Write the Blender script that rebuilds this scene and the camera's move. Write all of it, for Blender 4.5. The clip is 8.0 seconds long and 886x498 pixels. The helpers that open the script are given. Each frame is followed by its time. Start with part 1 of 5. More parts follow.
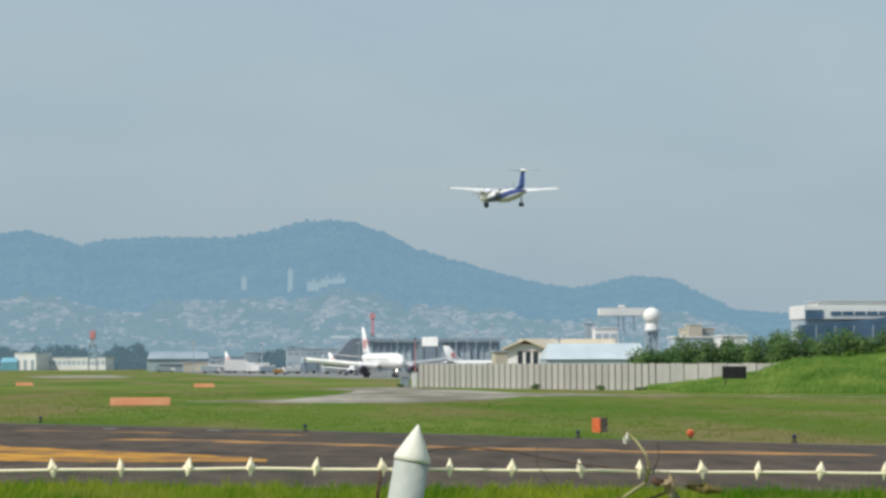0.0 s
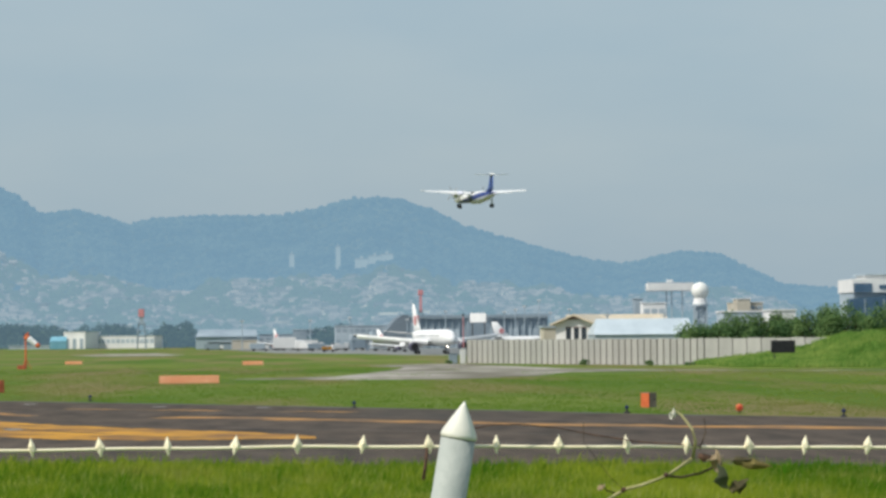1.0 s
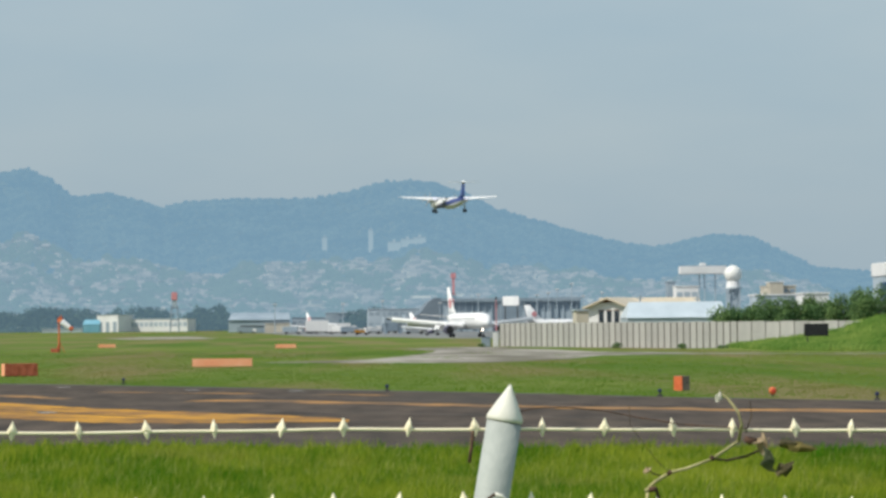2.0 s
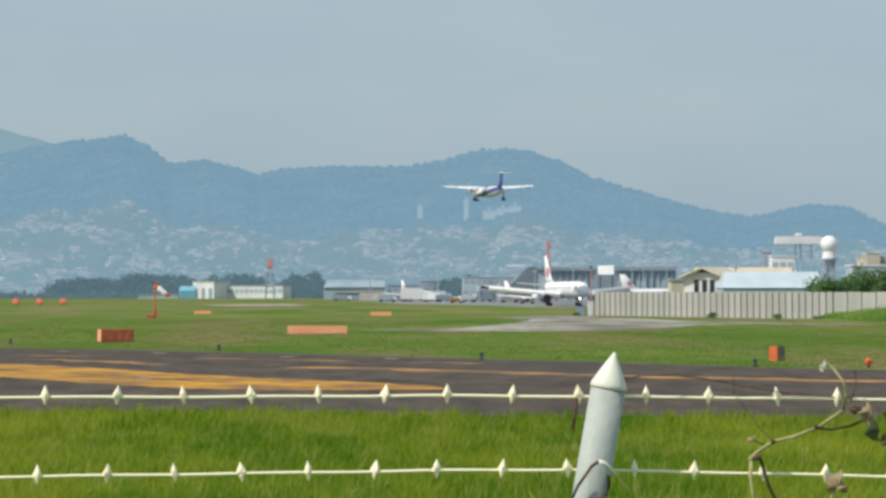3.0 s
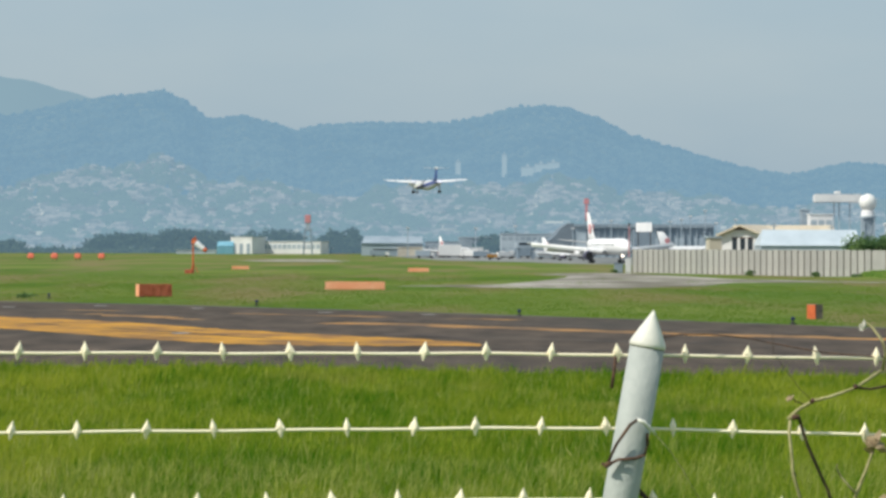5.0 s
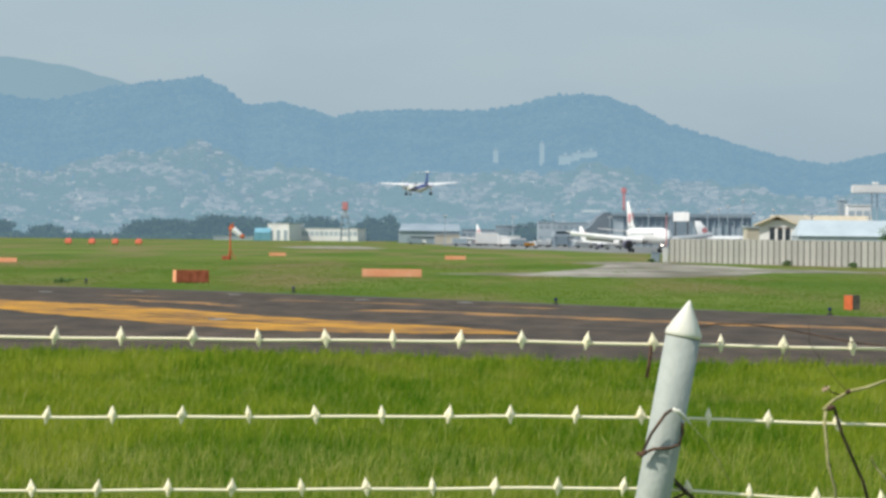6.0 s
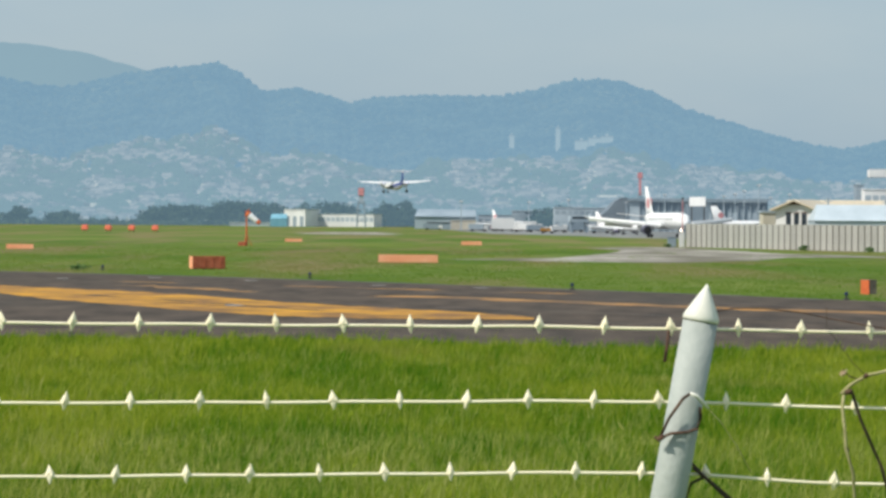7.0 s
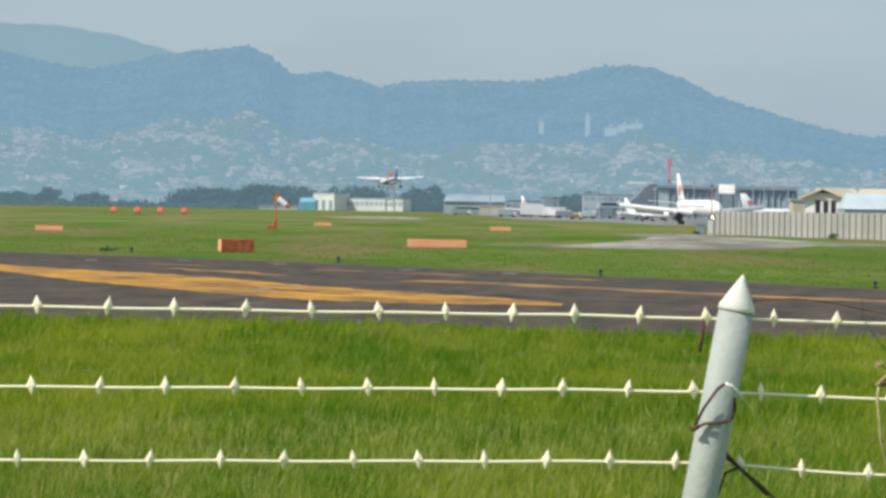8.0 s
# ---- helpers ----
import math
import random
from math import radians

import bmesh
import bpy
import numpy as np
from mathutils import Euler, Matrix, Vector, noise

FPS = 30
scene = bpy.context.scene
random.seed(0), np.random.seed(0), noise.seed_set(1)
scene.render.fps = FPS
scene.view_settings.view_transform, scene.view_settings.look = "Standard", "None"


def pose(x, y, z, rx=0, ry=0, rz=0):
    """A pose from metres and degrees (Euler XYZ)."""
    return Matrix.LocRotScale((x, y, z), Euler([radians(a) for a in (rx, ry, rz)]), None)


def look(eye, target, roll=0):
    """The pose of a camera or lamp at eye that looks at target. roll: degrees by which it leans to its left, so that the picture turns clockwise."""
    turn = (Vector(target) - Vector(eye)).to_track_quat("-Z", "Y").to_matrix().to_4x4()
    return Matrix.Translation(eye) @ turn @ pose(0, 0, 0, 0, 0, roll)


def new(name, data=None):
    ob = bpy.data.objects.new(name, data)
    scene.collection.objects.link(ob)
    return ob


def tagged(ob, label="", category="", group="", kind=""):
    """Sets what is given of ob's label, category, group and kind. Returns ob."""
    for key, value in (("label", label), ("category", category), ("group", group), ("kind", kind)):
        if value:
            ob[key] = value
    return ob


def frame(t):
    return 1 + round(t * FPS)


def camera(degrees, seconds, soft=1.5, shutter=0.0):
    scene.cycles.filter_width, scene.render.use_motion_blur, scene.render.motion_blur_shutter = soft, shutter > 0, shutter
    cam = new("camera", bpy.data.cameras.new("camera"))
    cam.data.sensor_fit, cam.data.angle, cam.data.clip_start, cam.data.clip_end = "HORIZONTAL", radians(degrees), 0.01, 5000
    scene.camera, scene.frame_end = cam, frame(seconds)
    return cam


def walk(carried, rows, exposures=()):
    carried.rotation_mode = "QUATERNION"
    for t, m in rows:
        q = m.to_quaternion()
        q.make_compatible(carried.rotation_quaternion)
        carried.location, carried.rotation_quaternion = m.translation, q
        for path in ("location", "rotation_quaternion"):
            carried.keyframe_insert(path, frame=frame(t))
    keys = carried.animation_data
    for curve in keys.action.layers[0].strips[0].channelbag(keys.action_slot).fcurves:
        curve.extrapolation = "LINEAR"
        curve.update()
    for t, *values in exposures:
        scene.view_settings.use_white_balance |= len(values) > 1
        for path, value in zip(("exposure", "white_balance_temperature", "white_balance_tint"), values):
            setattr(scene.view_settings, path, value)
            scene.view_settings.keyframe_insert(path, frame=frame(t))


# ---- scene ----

# ---- camera and its walk ----
EYE = 5.2                                   # eye height over the airfield, in metres
FOC = 784 / math.tan(radians(8.0))          # bearing unit: 1/FOC of the distance


def at(az, el, y):
    """The place y metres ahead of the origin, on a bearing and an elevation in units of y / FOC."""
    return Vector((az / FOC * y, y, EYE + el / FOC * y))


def ray_ground(az, el):
    """Where that sight line meets the airfield."""
    return at(az, el, -EYE * FOC / el)


cam = camera(16.0, 8.0, soft=3.0)
walk(cam, [(t, pose(x, 0, z, rx, 0, rz) @ pose(0, 0, 0, 0, 0, roll)) for t, x, z, rx, rz, roll in (
    (0.0, 0.0312, 5.2003, 92.026, -3.909, -0.15), (0.5, 0.0354, 5.2013, 91.819, -3.164, -0.274),
    (1.0, 0.0353, 5.2016, 91.599, -3.041, -0.521), (1.2, 0.0334, 5.1993, 91.536, -3.116, -0.56),
    (2.3, 0.0064, 5.2017, 91.179, -1.999, -0.393), (2.5, 0.0031, 5.201, 91.077, -1.683, -0.27),
    (3.0, -0.0025, 5.1986, 90.735, -0.711, -0.14), (3.5, 0.0, 5.2, 90.421, -0.0, -0.05),
    (4.0, 0.0132, 5.1988, 90.242, -0.023, -0.25), (4.5, 0.0112, 5.1997, 90.077, -0.484, -0.366),
    (5.0, -0.0053, 5.2009, 89.941, -0.023, 0.124), (6.5, -0.0036, 5.2004, 89.599, 0.781, 0.44),
    (7.0, -0.0058, 5.1997, 89.453, 0.941, 0.391), (7.5, -0.0126, 5.202, 89.289, 1.306, 0.626),
    (8.0, -0.018, 5.204, 89.175, 1.457, 0.891))], exposures=((0.0, 0.0), (2.5, 0.03), (5.0, 0.08), (8.0, 0.13)))

# ---- world and sun ----
SUN_EL, SUN_AZ = radians(48), radians(-119)   # azimuth from straight ahead, to the left
world = bpy.data.worlds.new("hazy_sky")
scene.world = world
world.use_nodes = True
wn, wl = world.node_tree.nodes, world.node_tree.links
wn.clear()
sky = wn.new("ShaderNodeTexSky")
sky.sky_type, sky.sun_disc, sky.sun_elevation, sky.sun_rotation = "NISHITA", False, SUN_EL, SUN_AZ
sky.dust_density, sky.air_density = 3.0, 1.2
sky_bg = wn.new("ShaderNodeBackground")
sky_bg.inputs["Strength"].default_value = 0.1
wl.new(sky.outputs["Color"], sky_bg.inputs["Color"])
wcoord = wn.new("ShaderNodeTexCoord")
wmap = wn.new("ShaderNodeMapping")
wmap.inputs["Scale"].default_value = (7, 7, 22)
wnoise = wn.new("ShaderNodeTexNoise")
wnoise.inputs["Scale"].default_value, wnoise.inputs["Detail"].default_value = 1.3, 4
wramp = wn.new("ShaderNodeValToRGB")
wramp.color_ramp.elements[0].position, wramp.color_ramp.elements[0].color = 0.35, (0.395, 0.53, 0.63, 1)
wramp.color_ramp.elements[1].position, wramp.color_ramp.elements[1].color = 0.75, (0.455, 0.57, 0.645, 1)
haze_bg = wn.new("ShaderNodeBackground")
wmix = wn.new("ShaderNodeMixShader")
wmix.inputs["Fac"].default_value = 0.75
wout = wn.new("ShaderNodeOutputWorld")
wl.new(wcoord.outputs["Generated"], wmap.inputs["Vector"])
wl.new(wmap.outputs["Vector"], wnoise.inputs["Vector"])
wl.new(wnoise.outputs["Fac"], wramp.inputs["Fac"])
wl.new(wramp.outputs["Color"], haze_bg.inputs["Color"])
wl.new(sky_bg.outputs[0], wmix.inputs[1])
wl.new(haze_bg.outputs[0], wmix.inputs[2])
wl.new(wmix.outputs[0], wout.inputs["Surface"])

sun = new("sun", bpy.data.lights.new("sun", "SUN"))
sun.data.energy, sun.data.angle, sun.data.color = 3.8, radians(0.8), (1.0, 0.94, 0.84)
sun_dir = Vector((math.sin(SUN_AZ) * math.cos(SUN_EL), math.cos(SUN_AZ) * math.cos(SUN_EL), math.sin(SUN_EL)))
sun.matrix_world = look(sun_dir * 100, (0, 0, 0))


# ---- materials ----
def material(name, low, high, rough=0.7, scale=3.0, bump=0.0, metallic=0.0, stretch=(1, 1, 1), per_piece=0.0, per_island=0.0, fine=6.0, glow=None, spec=0.3, leaf=0.0, glow_low=None, patch=None):
    """Two colours mixed by noise at two scales, with relief. glow: (colour, share) of the air's light, painted as
    emission on a far backdrop.
    """
    m = bpy.data.materials.new(name)
    m.use_nodes = True
    nt = m.node_tree
    n, l = nt.nodes, nt.links
    b = n["Principled BSDF"]
    b.inputs["Roughness"].default_value, b.inputs["Metallic"].default_value = rough, metallic
    b.inputs["Specular IOR Level"].default_value = spec
    co = n.new("ShaderNodeTexCoord")
    mp = n.new("ShaderNodeMapping")
    mp.inputs["Scale"].default_value = stretch
    l.new(co.outputs["Object"], mp.inputs["Vector"])
    big, small = n.new("ShaderNodeTexNoise"), n.new("ShaderNodeTexNoise")
    big.inputs["Scale"].default_value, big.inputs["Detail"].default_value = scale, 5
    small.inputs["Scale"].default_value, small.inputs["Detail"].default_value = scale * fine, 3
    for x in (big, small):
        l.new(mp.outputs["Vector"], x.inputs["Vector"])
    mx = n.new("ShaderNodeMath")
    mx.operation = "MULTIPLY_ADD"
    l.new(small.outputs["Fac"], mx.inputs[0])
    mx.inputs[1].default_value = 0.45
    ad = n.new("ShaderNodeMath")
    ad.operation = "MULTIPLY_ADD"
    l.new(big.outputs["Fac"], ad.inputs[0])
    ad.inputs[1].default_value, ad.inputs[2].default_value = 1.6, -0.53
    l.new(ad.outputs[0], mx.inputs[2])
    last = mx.outputs[0]
    for amount, node, out in ((per_piece, "ShaderNodeObjectInfo", "Random"), (per_island, "ShaderNodeNewGeometry", "Random Per Island")):
        if amount:
            src = n.new(node)
            k = n.new("ShaderNodeMath")
            k.operation = "MULTIPLY_ADD"
            l.new(src.outputs[out], k.inputs[0])
            k.inputs[1].default_value = amount
            j = n.new("ShaderNodeMath")
            j.operation = "SUBTRACT"
            l.new(last, j.inputs[0])
            j.inputs[1].default_value = amount / 2
            l.new(j.outputs[0], k.inputs[2])
            last = k.outputs[0]
    rp = n.new("ShaderNodeValToRGB")
    rp.color_ramp.elements[0].color, rp.color_ramp.elements[1].color = (*low, 1), (*high, 1)
    rp.color_ramp.elements[0].position, rp.color_ramp.elements[1].position = 0.2, 0.85
    l.new(last, rp.inputs["Fac"])
    colour = rp.outputs["Color"]
    if patch:
        spot = n.new("ShaderNodeTexNoise")
        spot.inputs["Scale"].default_value, spot.inputs["Detail"].default_value = patch[1], 4
        pm = n.new("ShaderNodeMapping")
        pm.inputs["Scale"].default_value = (1, patch[4], 1)
        l.new(co.outputs["Object"], pm.inputs["Vector"])
        l.new(pm.outputs["Vector"], spot.inputs["Vector"])
        cut = n.new("ShaderNodeMapRange")
        l.new(spot.outputs["Fac"], cut.inputs["Value"])
        cut.inputs["From Min"].default_value, cut.inputs["From Max"].default_value = patch[2], patch[2] + 0.14
        cut.inputs["To Max"].default_value = patch[3]
        over = n.new("ShaderNodeMix")
        over.data_type = "RGBA"
        l.new(cut.outputs["Result"], over.inputs["Factor"])
        l.new(colour, over.inputs["A"])
        over.inputs["B"].default_value = (*patch[0], 1)
        colour = over.outputs["Result"]
    l.new(colour, b.inputs["Base Color"])
    if bump:
        bp = n.new("ShaderNodeBump")
        bp.inputs["Strength"].default_value, bp.inputs["Distance"].default_value = min(1, bump), 0.02 if bump < 1 else bump * 0.05
        l.new(small.outputs["Fac"], bp.inputs["Height"])
        l.new(bp.outputs["Normal"], b.inputs["Normal"])
    if leaf:
        tr = n.new("ShaderNodeBsdfTranslucent")
        l.new(colour, tr.inputs["Color"])
        thin = n.new("ShaderNodeMixShader")
        thin.inputs["Fac"].default_value = leaf
        l.new(b.outputs[0], thin.inputs[1])
        l.new(tr.outputs[0], thin.inputs[2])
        l.new(thin.outputs[0], n["Material Output"].inputs["Surface"])
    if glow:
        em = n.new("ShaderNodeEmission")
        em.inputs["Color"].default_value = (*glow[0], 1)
        # the emitted haze is paler towards the foot of the hills
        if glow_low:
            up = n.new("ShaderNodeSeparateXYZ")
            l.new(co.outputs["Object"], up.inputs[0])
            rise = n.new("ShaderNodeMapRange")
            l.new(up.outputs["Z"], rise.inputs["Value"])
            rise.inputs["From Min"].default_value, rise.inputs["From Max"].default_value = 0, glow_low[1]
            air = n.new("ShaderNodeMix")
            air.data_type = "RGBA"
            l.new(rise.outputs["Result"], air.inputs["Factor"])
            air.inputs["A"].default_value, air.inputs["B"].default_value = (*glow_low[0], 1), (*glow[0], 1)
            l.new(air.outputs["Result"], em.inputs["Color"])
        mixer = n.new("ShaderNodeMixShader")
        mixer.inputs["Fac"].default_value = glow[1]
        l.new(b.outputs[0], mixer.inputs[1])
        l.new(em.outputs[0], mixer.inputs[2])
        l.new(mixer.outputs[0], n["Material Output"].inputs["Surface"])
    return m


def lamp_glow(name, color, strength):
    m = bpy.data.materials.new(name)
    m.use_nodes = True
    b = m.node_tree.nodes["Principled BSDF"]
    b.inputs["Base Color"].default_value = (*color, 1)
    b.inputs["Emission Color"].default_value = (*color, 1)
    b.inputs["Emission Strength"].default_value = strength
    return m


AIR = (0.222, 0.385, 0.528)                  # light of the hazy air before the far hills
M_GRASS = material("meadow_soil", (0.060, 0.125, 0.014), (0.165, 0.195, 0.048), 0.95, 0.022, 0.15, stretch=(0.7, 0.5, 1), fine=16, spec=0.05, patch=((0.20, 0.155, 0.078), 0.06, 0.47, 0.8, 0.12))
M_BLADE = material("grass_blades", (0.066, 0.205, 0.006), (0.395, 0.44, 0.04), 0.75, 0.09, per_island=0.6, stretch=(1.3, 0.35, 1), fine=4, spec=0.1, leaf=0.5, patch=((0.45, 0.39, 0.10), 0.13, 0.58, 0.55, 0.45))
M_WEED = material("rank_weeds", (0.13, 0.29, 0.05), (0.46, 0.56, 0.15), 0.8, 0.12, per_island=0.5, spec=0.1, leaf=0.5)
M_STALK = material("seed_stalks", (0.30, 0.36, 0.06), (0.55, 0.53, 0.17), 0.8, 0.2, per_island=0.6, spec=0.1, leaf=0.4)
M_BLADE_FAR = material("far_grass_blades", (0.10, 0.225, 0.014), (0.27, 0.33, 0.055), 0.8, 0.022, per_island=0.3, stretch=(1, 0.4, 1), spec=0.1, leaf=0.5, patch=((0.30, 0.24, 0.095), 0.05, 0.52, 0.65, 0.15))
M_ASPHALT = material("runway_asphalt", (0.054, 0.045, 0.038), (0.118, 0.092, 0.073), 0.95, 0.5, 0.4, stretch=(1, 0.22, 1), fine=9, spec=0.08, patch=((0.066, 0.062, 0.055), 0.03, 0.50, 0.6, 0.45))
M_CONCRETE_OLD = material("weathered_concrete", (0.12, 0.11, 0.08), (0.50, 0.465, 0.42), 0.9, 0.09, 0.2, stretch=(0.6, 0.4, 1), fine=5, spec=0.1, patch=((0.13, 0.12, 0.085), 0.09, 0.48, 0.8, 0.25))
M_APRON = material("apron_concrete", (0.14, 0.15, 0.15), (0.25, 0.255, 0.25), 0.9, 0.02, stretch=(1, 0.3, 1))
M_YELLOW = material("worn_yellow_paint", (0.18, 0.09, 0.035), (0.68, 0.335, 0.018), 0.8, 0.35, 0.1, stretch=(0.6, 0.4, 1), fine=7)
M_ORANGE_LINE = material("faded_orange_paint", (0.11, 0.075, 0.05), (0.58, 0.29, 0.07), 0.85, 0.22, 0.1, stretch=(0.8, 0.4, 1), fine=6)
M_WHITE_MARK = material("white_marking", (0.16, 0.155, 0.15), (0.42, 0.41, 0.39), 0.8, 2)
M_POST = material("pale_painted_steel", (0.33, 0.36, 0.335), (0.45, 0.48, 0.445), 0.6, 9, 0.12, fine=9)
M_CAP = material("white_cap_plastic", (0.68, 0.665, 0.58), (0.80, 0.785, 0.70), 0.55, 14, 0.05)
M_WIRE = material("white_coated_wire", (0.95, 0.84, 0.59), (0.97, 0.90, 0.67), 0.5, 20)
M_RUST = material("rusty_tie_wire", (0.05, 0.03, 0.022), (0.17, 0.09, 0.055), 0.8, 60, 0.3)
M_TWIG = material("dry_vine_stem", (0.33, 0.30, 0.13), (0.55, 0.50, 0.26), 0.85, 40, 0.4)
M_TWIG_DARK = material("dark_vine_stem", (0.04, 0.03, 0.02), (0.10, 0.07, 0.04), 0.85, 40, 0.4)
M_DRYLEAF = material("withered_leaf", (0.20, 0.16, 0.05), (0.44, 0.36, 0.13), 0.8, 30, 0.3)
M_DARKLEAF = material("dark_withered_leaf", (0.09, 0.08, 0.04), (0.22, 0.19, 0.09), 0.8, 30, 0.3)
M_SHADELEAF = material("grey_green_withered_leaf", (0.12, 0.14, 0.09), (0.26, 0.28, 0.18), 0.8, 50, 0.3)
M_DRYLEAF_PINK = material("withered_pale_leaf", (0.42, 0.31, 0.17), (0.74, 0.60, 0.42), 0.8, 60, 0.3)
M_ORANGE = material("orange_panel_paint", (0.50, 0.10, 0.035), (0.75, 0.20, 0.07), 0.6, 1.2)
M_ORANGE_FADED = material("faded_orange_panel", (0.88, 0.36, 0.19), (0.95, 0.47, 0.28), 0.7, 0.8)
M_RED = material("signal_red_paint", (0.45, 0.04, 0.03), (0.62, 0.08, 0.05), 0.6, 2)
M_FARRED = material("pale_red_paint", (0.55, 0.22, 0.24), (0.64, 0.30, 0.31), 0.7, 1)
M_ENGINE = material("dark_engine_cowl", (0.06, 0.06, 0.10), (0.11, 0.11, 0.16), 0.4, 0.5)
M_BLACK = material("black_panel", (0.012, 0.013, 0.015), (0.03, 0.03, 0.032), 0.6, 2)
M_DARK = material("dark_metal", (0.03, 0.03, 0.035), (0.07, 0.07, 0.075), 0.55, 2)
M_BLUE_LENS = material("blue_lens", (0.015, 0.022, 0.08), (0.03, 0.04, 0.13), 0.7, 9, spec=0.1)
# grey-brown that stands in for shade on the orange equipment box
M_BOXSIDE = material("shade_brown_sheet", (0.20, 0.165, 0.13), (0.31, 0.25, 0.20), 0.8, 1.5)
M_PANEL = material("grey_concrete_panel", (0.33, 0.33, 0.31), (0.47, 0.465, 0.435), 0.85, 0.35, 0.2, stretch=(1, 1, 0.25), per_piece=0.35)
M_JOINT = material("dark_joint", (0.07, 0.065, 0.06), (0.13, 0.12, 0.11), 0.9, 1)
M_JET = material("white_aircraft_paint", (0.72, 0.73, 0.74), (0.82, 0.82, 0.82), 0.6, 0.3)
M_BELLY = material("pale_blue_grey_paint", (0.62, 0.64, 0.78), (0.70, 0.71, 0.84), 0.5, 0.4)
M_JETGREY = material("grey_aircraft_paint", (0.38, 0.40, 0.42), (0.50, 0.52, 0.54), 0.4, 0.4)
M_JETBLUE = material("blue_aircraft_paint", (0.03, 0.075, 0.28), (0.05, 0.11, 0.36), 0.4, 0.4)
M_TYRE = material("black_tyre", (0.012, 0.012, 0.012), (0.03, 0.03, 0.03), 0.85, 5)
M_GLASS = material("dark_window_glass", (0.02, 0.03, 0.04), (0.05, 0.06, 0.08), 0.12, 1)
M_WHITEWALL = material("white_wall", (0.66, 0.66, 0.66), (0.80, 0.80, 0.79), 0.85, 0.12, per_piece=0.2)
# distance haze is painted into the next two base colours: paler, bluer
M_GREYWALL = material("hazy_grey_cladding", (0.33, 0.40, 0.455), (0.45, 0.52, 0.575), 0.85, 0.1, per_piece=0.3)
M_DARKWALL = material("hazy_slate_cladding", (0.22, 0.28, 0.335), (0.32, 0.385, 0.44), 0.85, 0.1, per_piece=0.3)
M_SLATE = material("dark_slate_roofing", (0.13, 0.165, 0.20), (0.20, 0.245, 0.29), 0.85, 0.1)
M_BEIGE = material("beige_wall", (0.46, 0.42, 0.34), (0.60, 0.56, 0.47), 0.85, 0.15, per_piece=0.2)
M_TANROOF = material("tan_sheet_roof", (0.50, 0.43, 0.32), (0.64, 0.56, 0.44), 0.6, 0.2)
M_BLUEROOF = material("pale_blue_sheet_roof", (0.42, 0.49, 0.54), (0.54, 0.61, 0.66), 0.55, 0.2)
M_CYANROOF = material("cyan_sheet_roof", (0.15, 0.36, 0.46), (0.22, 0.44, 0.55), 0.6, 0.3)
M_BROWN = material("brown_soffit", (0.09, 0.045, 0.03), (0.15, 0.08, 0.05), 0.8, 0.5)
M_BLUEGLASS = material("blue_glass_facade", (0.05, 0.10, 0.17), (0.10, 0.17, 0.26), 0.25, 0.1)
M_RADOME = material("white_radome", (0.74, 0.74, 0.70), (0.82, 0.82, 0.78), 0.5, 0.3)
M_BARK = material("bark", (0.05, 0.035, 0.02), (0.11, 0.08, 0.05), 0.9, 3, 0.4)
M_LEAF = material("shrub_leaves", (0.07, 0.15, 0.06), (0.22, 0.33, 0.12), 0.8, 0.25, per_island=0.5, spec=0.1, leaf=0.45)
M_LEAF_LIGHT = material("weed_leaves", (0.07, 0.16, 0.02), (0.17, 0.27, 0.05), 0.8, 0.15, per_island=0.5, spec=0.1, leaf=0.35)
# far leaves, hills and town: air haze painted on as emission
M_FARLEAF = material("hazy_far_leaves", (0.03, 0.06, 0.035), (0.08, 0.12, 0.06), 0.9, 0.1, per_island=0.4, glow=((0.15, 0.25, 0.32), 0.55))
M_FOREST = material("hazy_forested_hill", (0.004, 0.020, 0.012), (0.18, 0.205, 0.13), 0.95, 0.010, fine=14, stretch=(1, 0.35, 1), glow=(AIR, 0.755), glow_low=((0.265, 0.405, 0.525), 120))
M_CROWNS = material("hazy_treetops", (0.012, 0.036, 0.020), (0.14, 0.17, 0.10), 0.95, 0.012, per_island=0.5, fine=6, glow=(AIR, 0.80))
M_FOREST_FAR = material("hazy_farther_hill", (0.03, 0.05, 0.03), (0.08, 0.12, 0.06), 0.95, 0.005, fine=7, glow=((0.27, 0.41, 0.50), 0.88))
M_TOWN = material("hazy_hillside_town", (0.16, 0.14, 0.13), (1.0, 0.91, 0.75), 0.85, 0.02, per_island=1.2, glow=((0.25, 0.39, 0.49), 0.72))
M_TOWNROOF = material("hazy_hillside_roofs", (0.10, 0.09, 0.09), (0.48, 0.40, 0.36), 0.85, 0.02, per_island=1.1, glow=((0.25, 0.39, 0.49), 0.79))
M_TOWNTREE = material("hazy_hillside_trees", (0.02, 0.05, 0.02), (0.07, 0.11, 0.05), 0.9, 0.02, per_island=0.6, glow=((0.24, 0.38, 0.47), 0.84))
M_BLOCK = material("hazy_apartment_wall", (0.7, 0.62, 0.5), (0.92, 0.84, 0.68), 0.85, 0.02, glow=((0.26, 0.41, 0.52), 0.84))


# ---- mesh helpers ----
def box(bm, x0, x1, y0, y1, z0, z1, bevel=0.0):
    v = bmesh.ops.create_cube(bm, size=1.0)["verts"]
    for p in v:
        p.co = Vector((x0 + (p.co.x + 0.5) * (x1 - x0), y0 + (p.co.y + 0.5) * (y1 - y0), z0 + (p.co.z + 0.5) * (z1 - z0)))
    if bevel:
        bmesh.ops.bevel(bm, geom=list({e for p in v for e in p.link_edges}), offset=bevel, segments=2, affect="EDGES")
    return bm


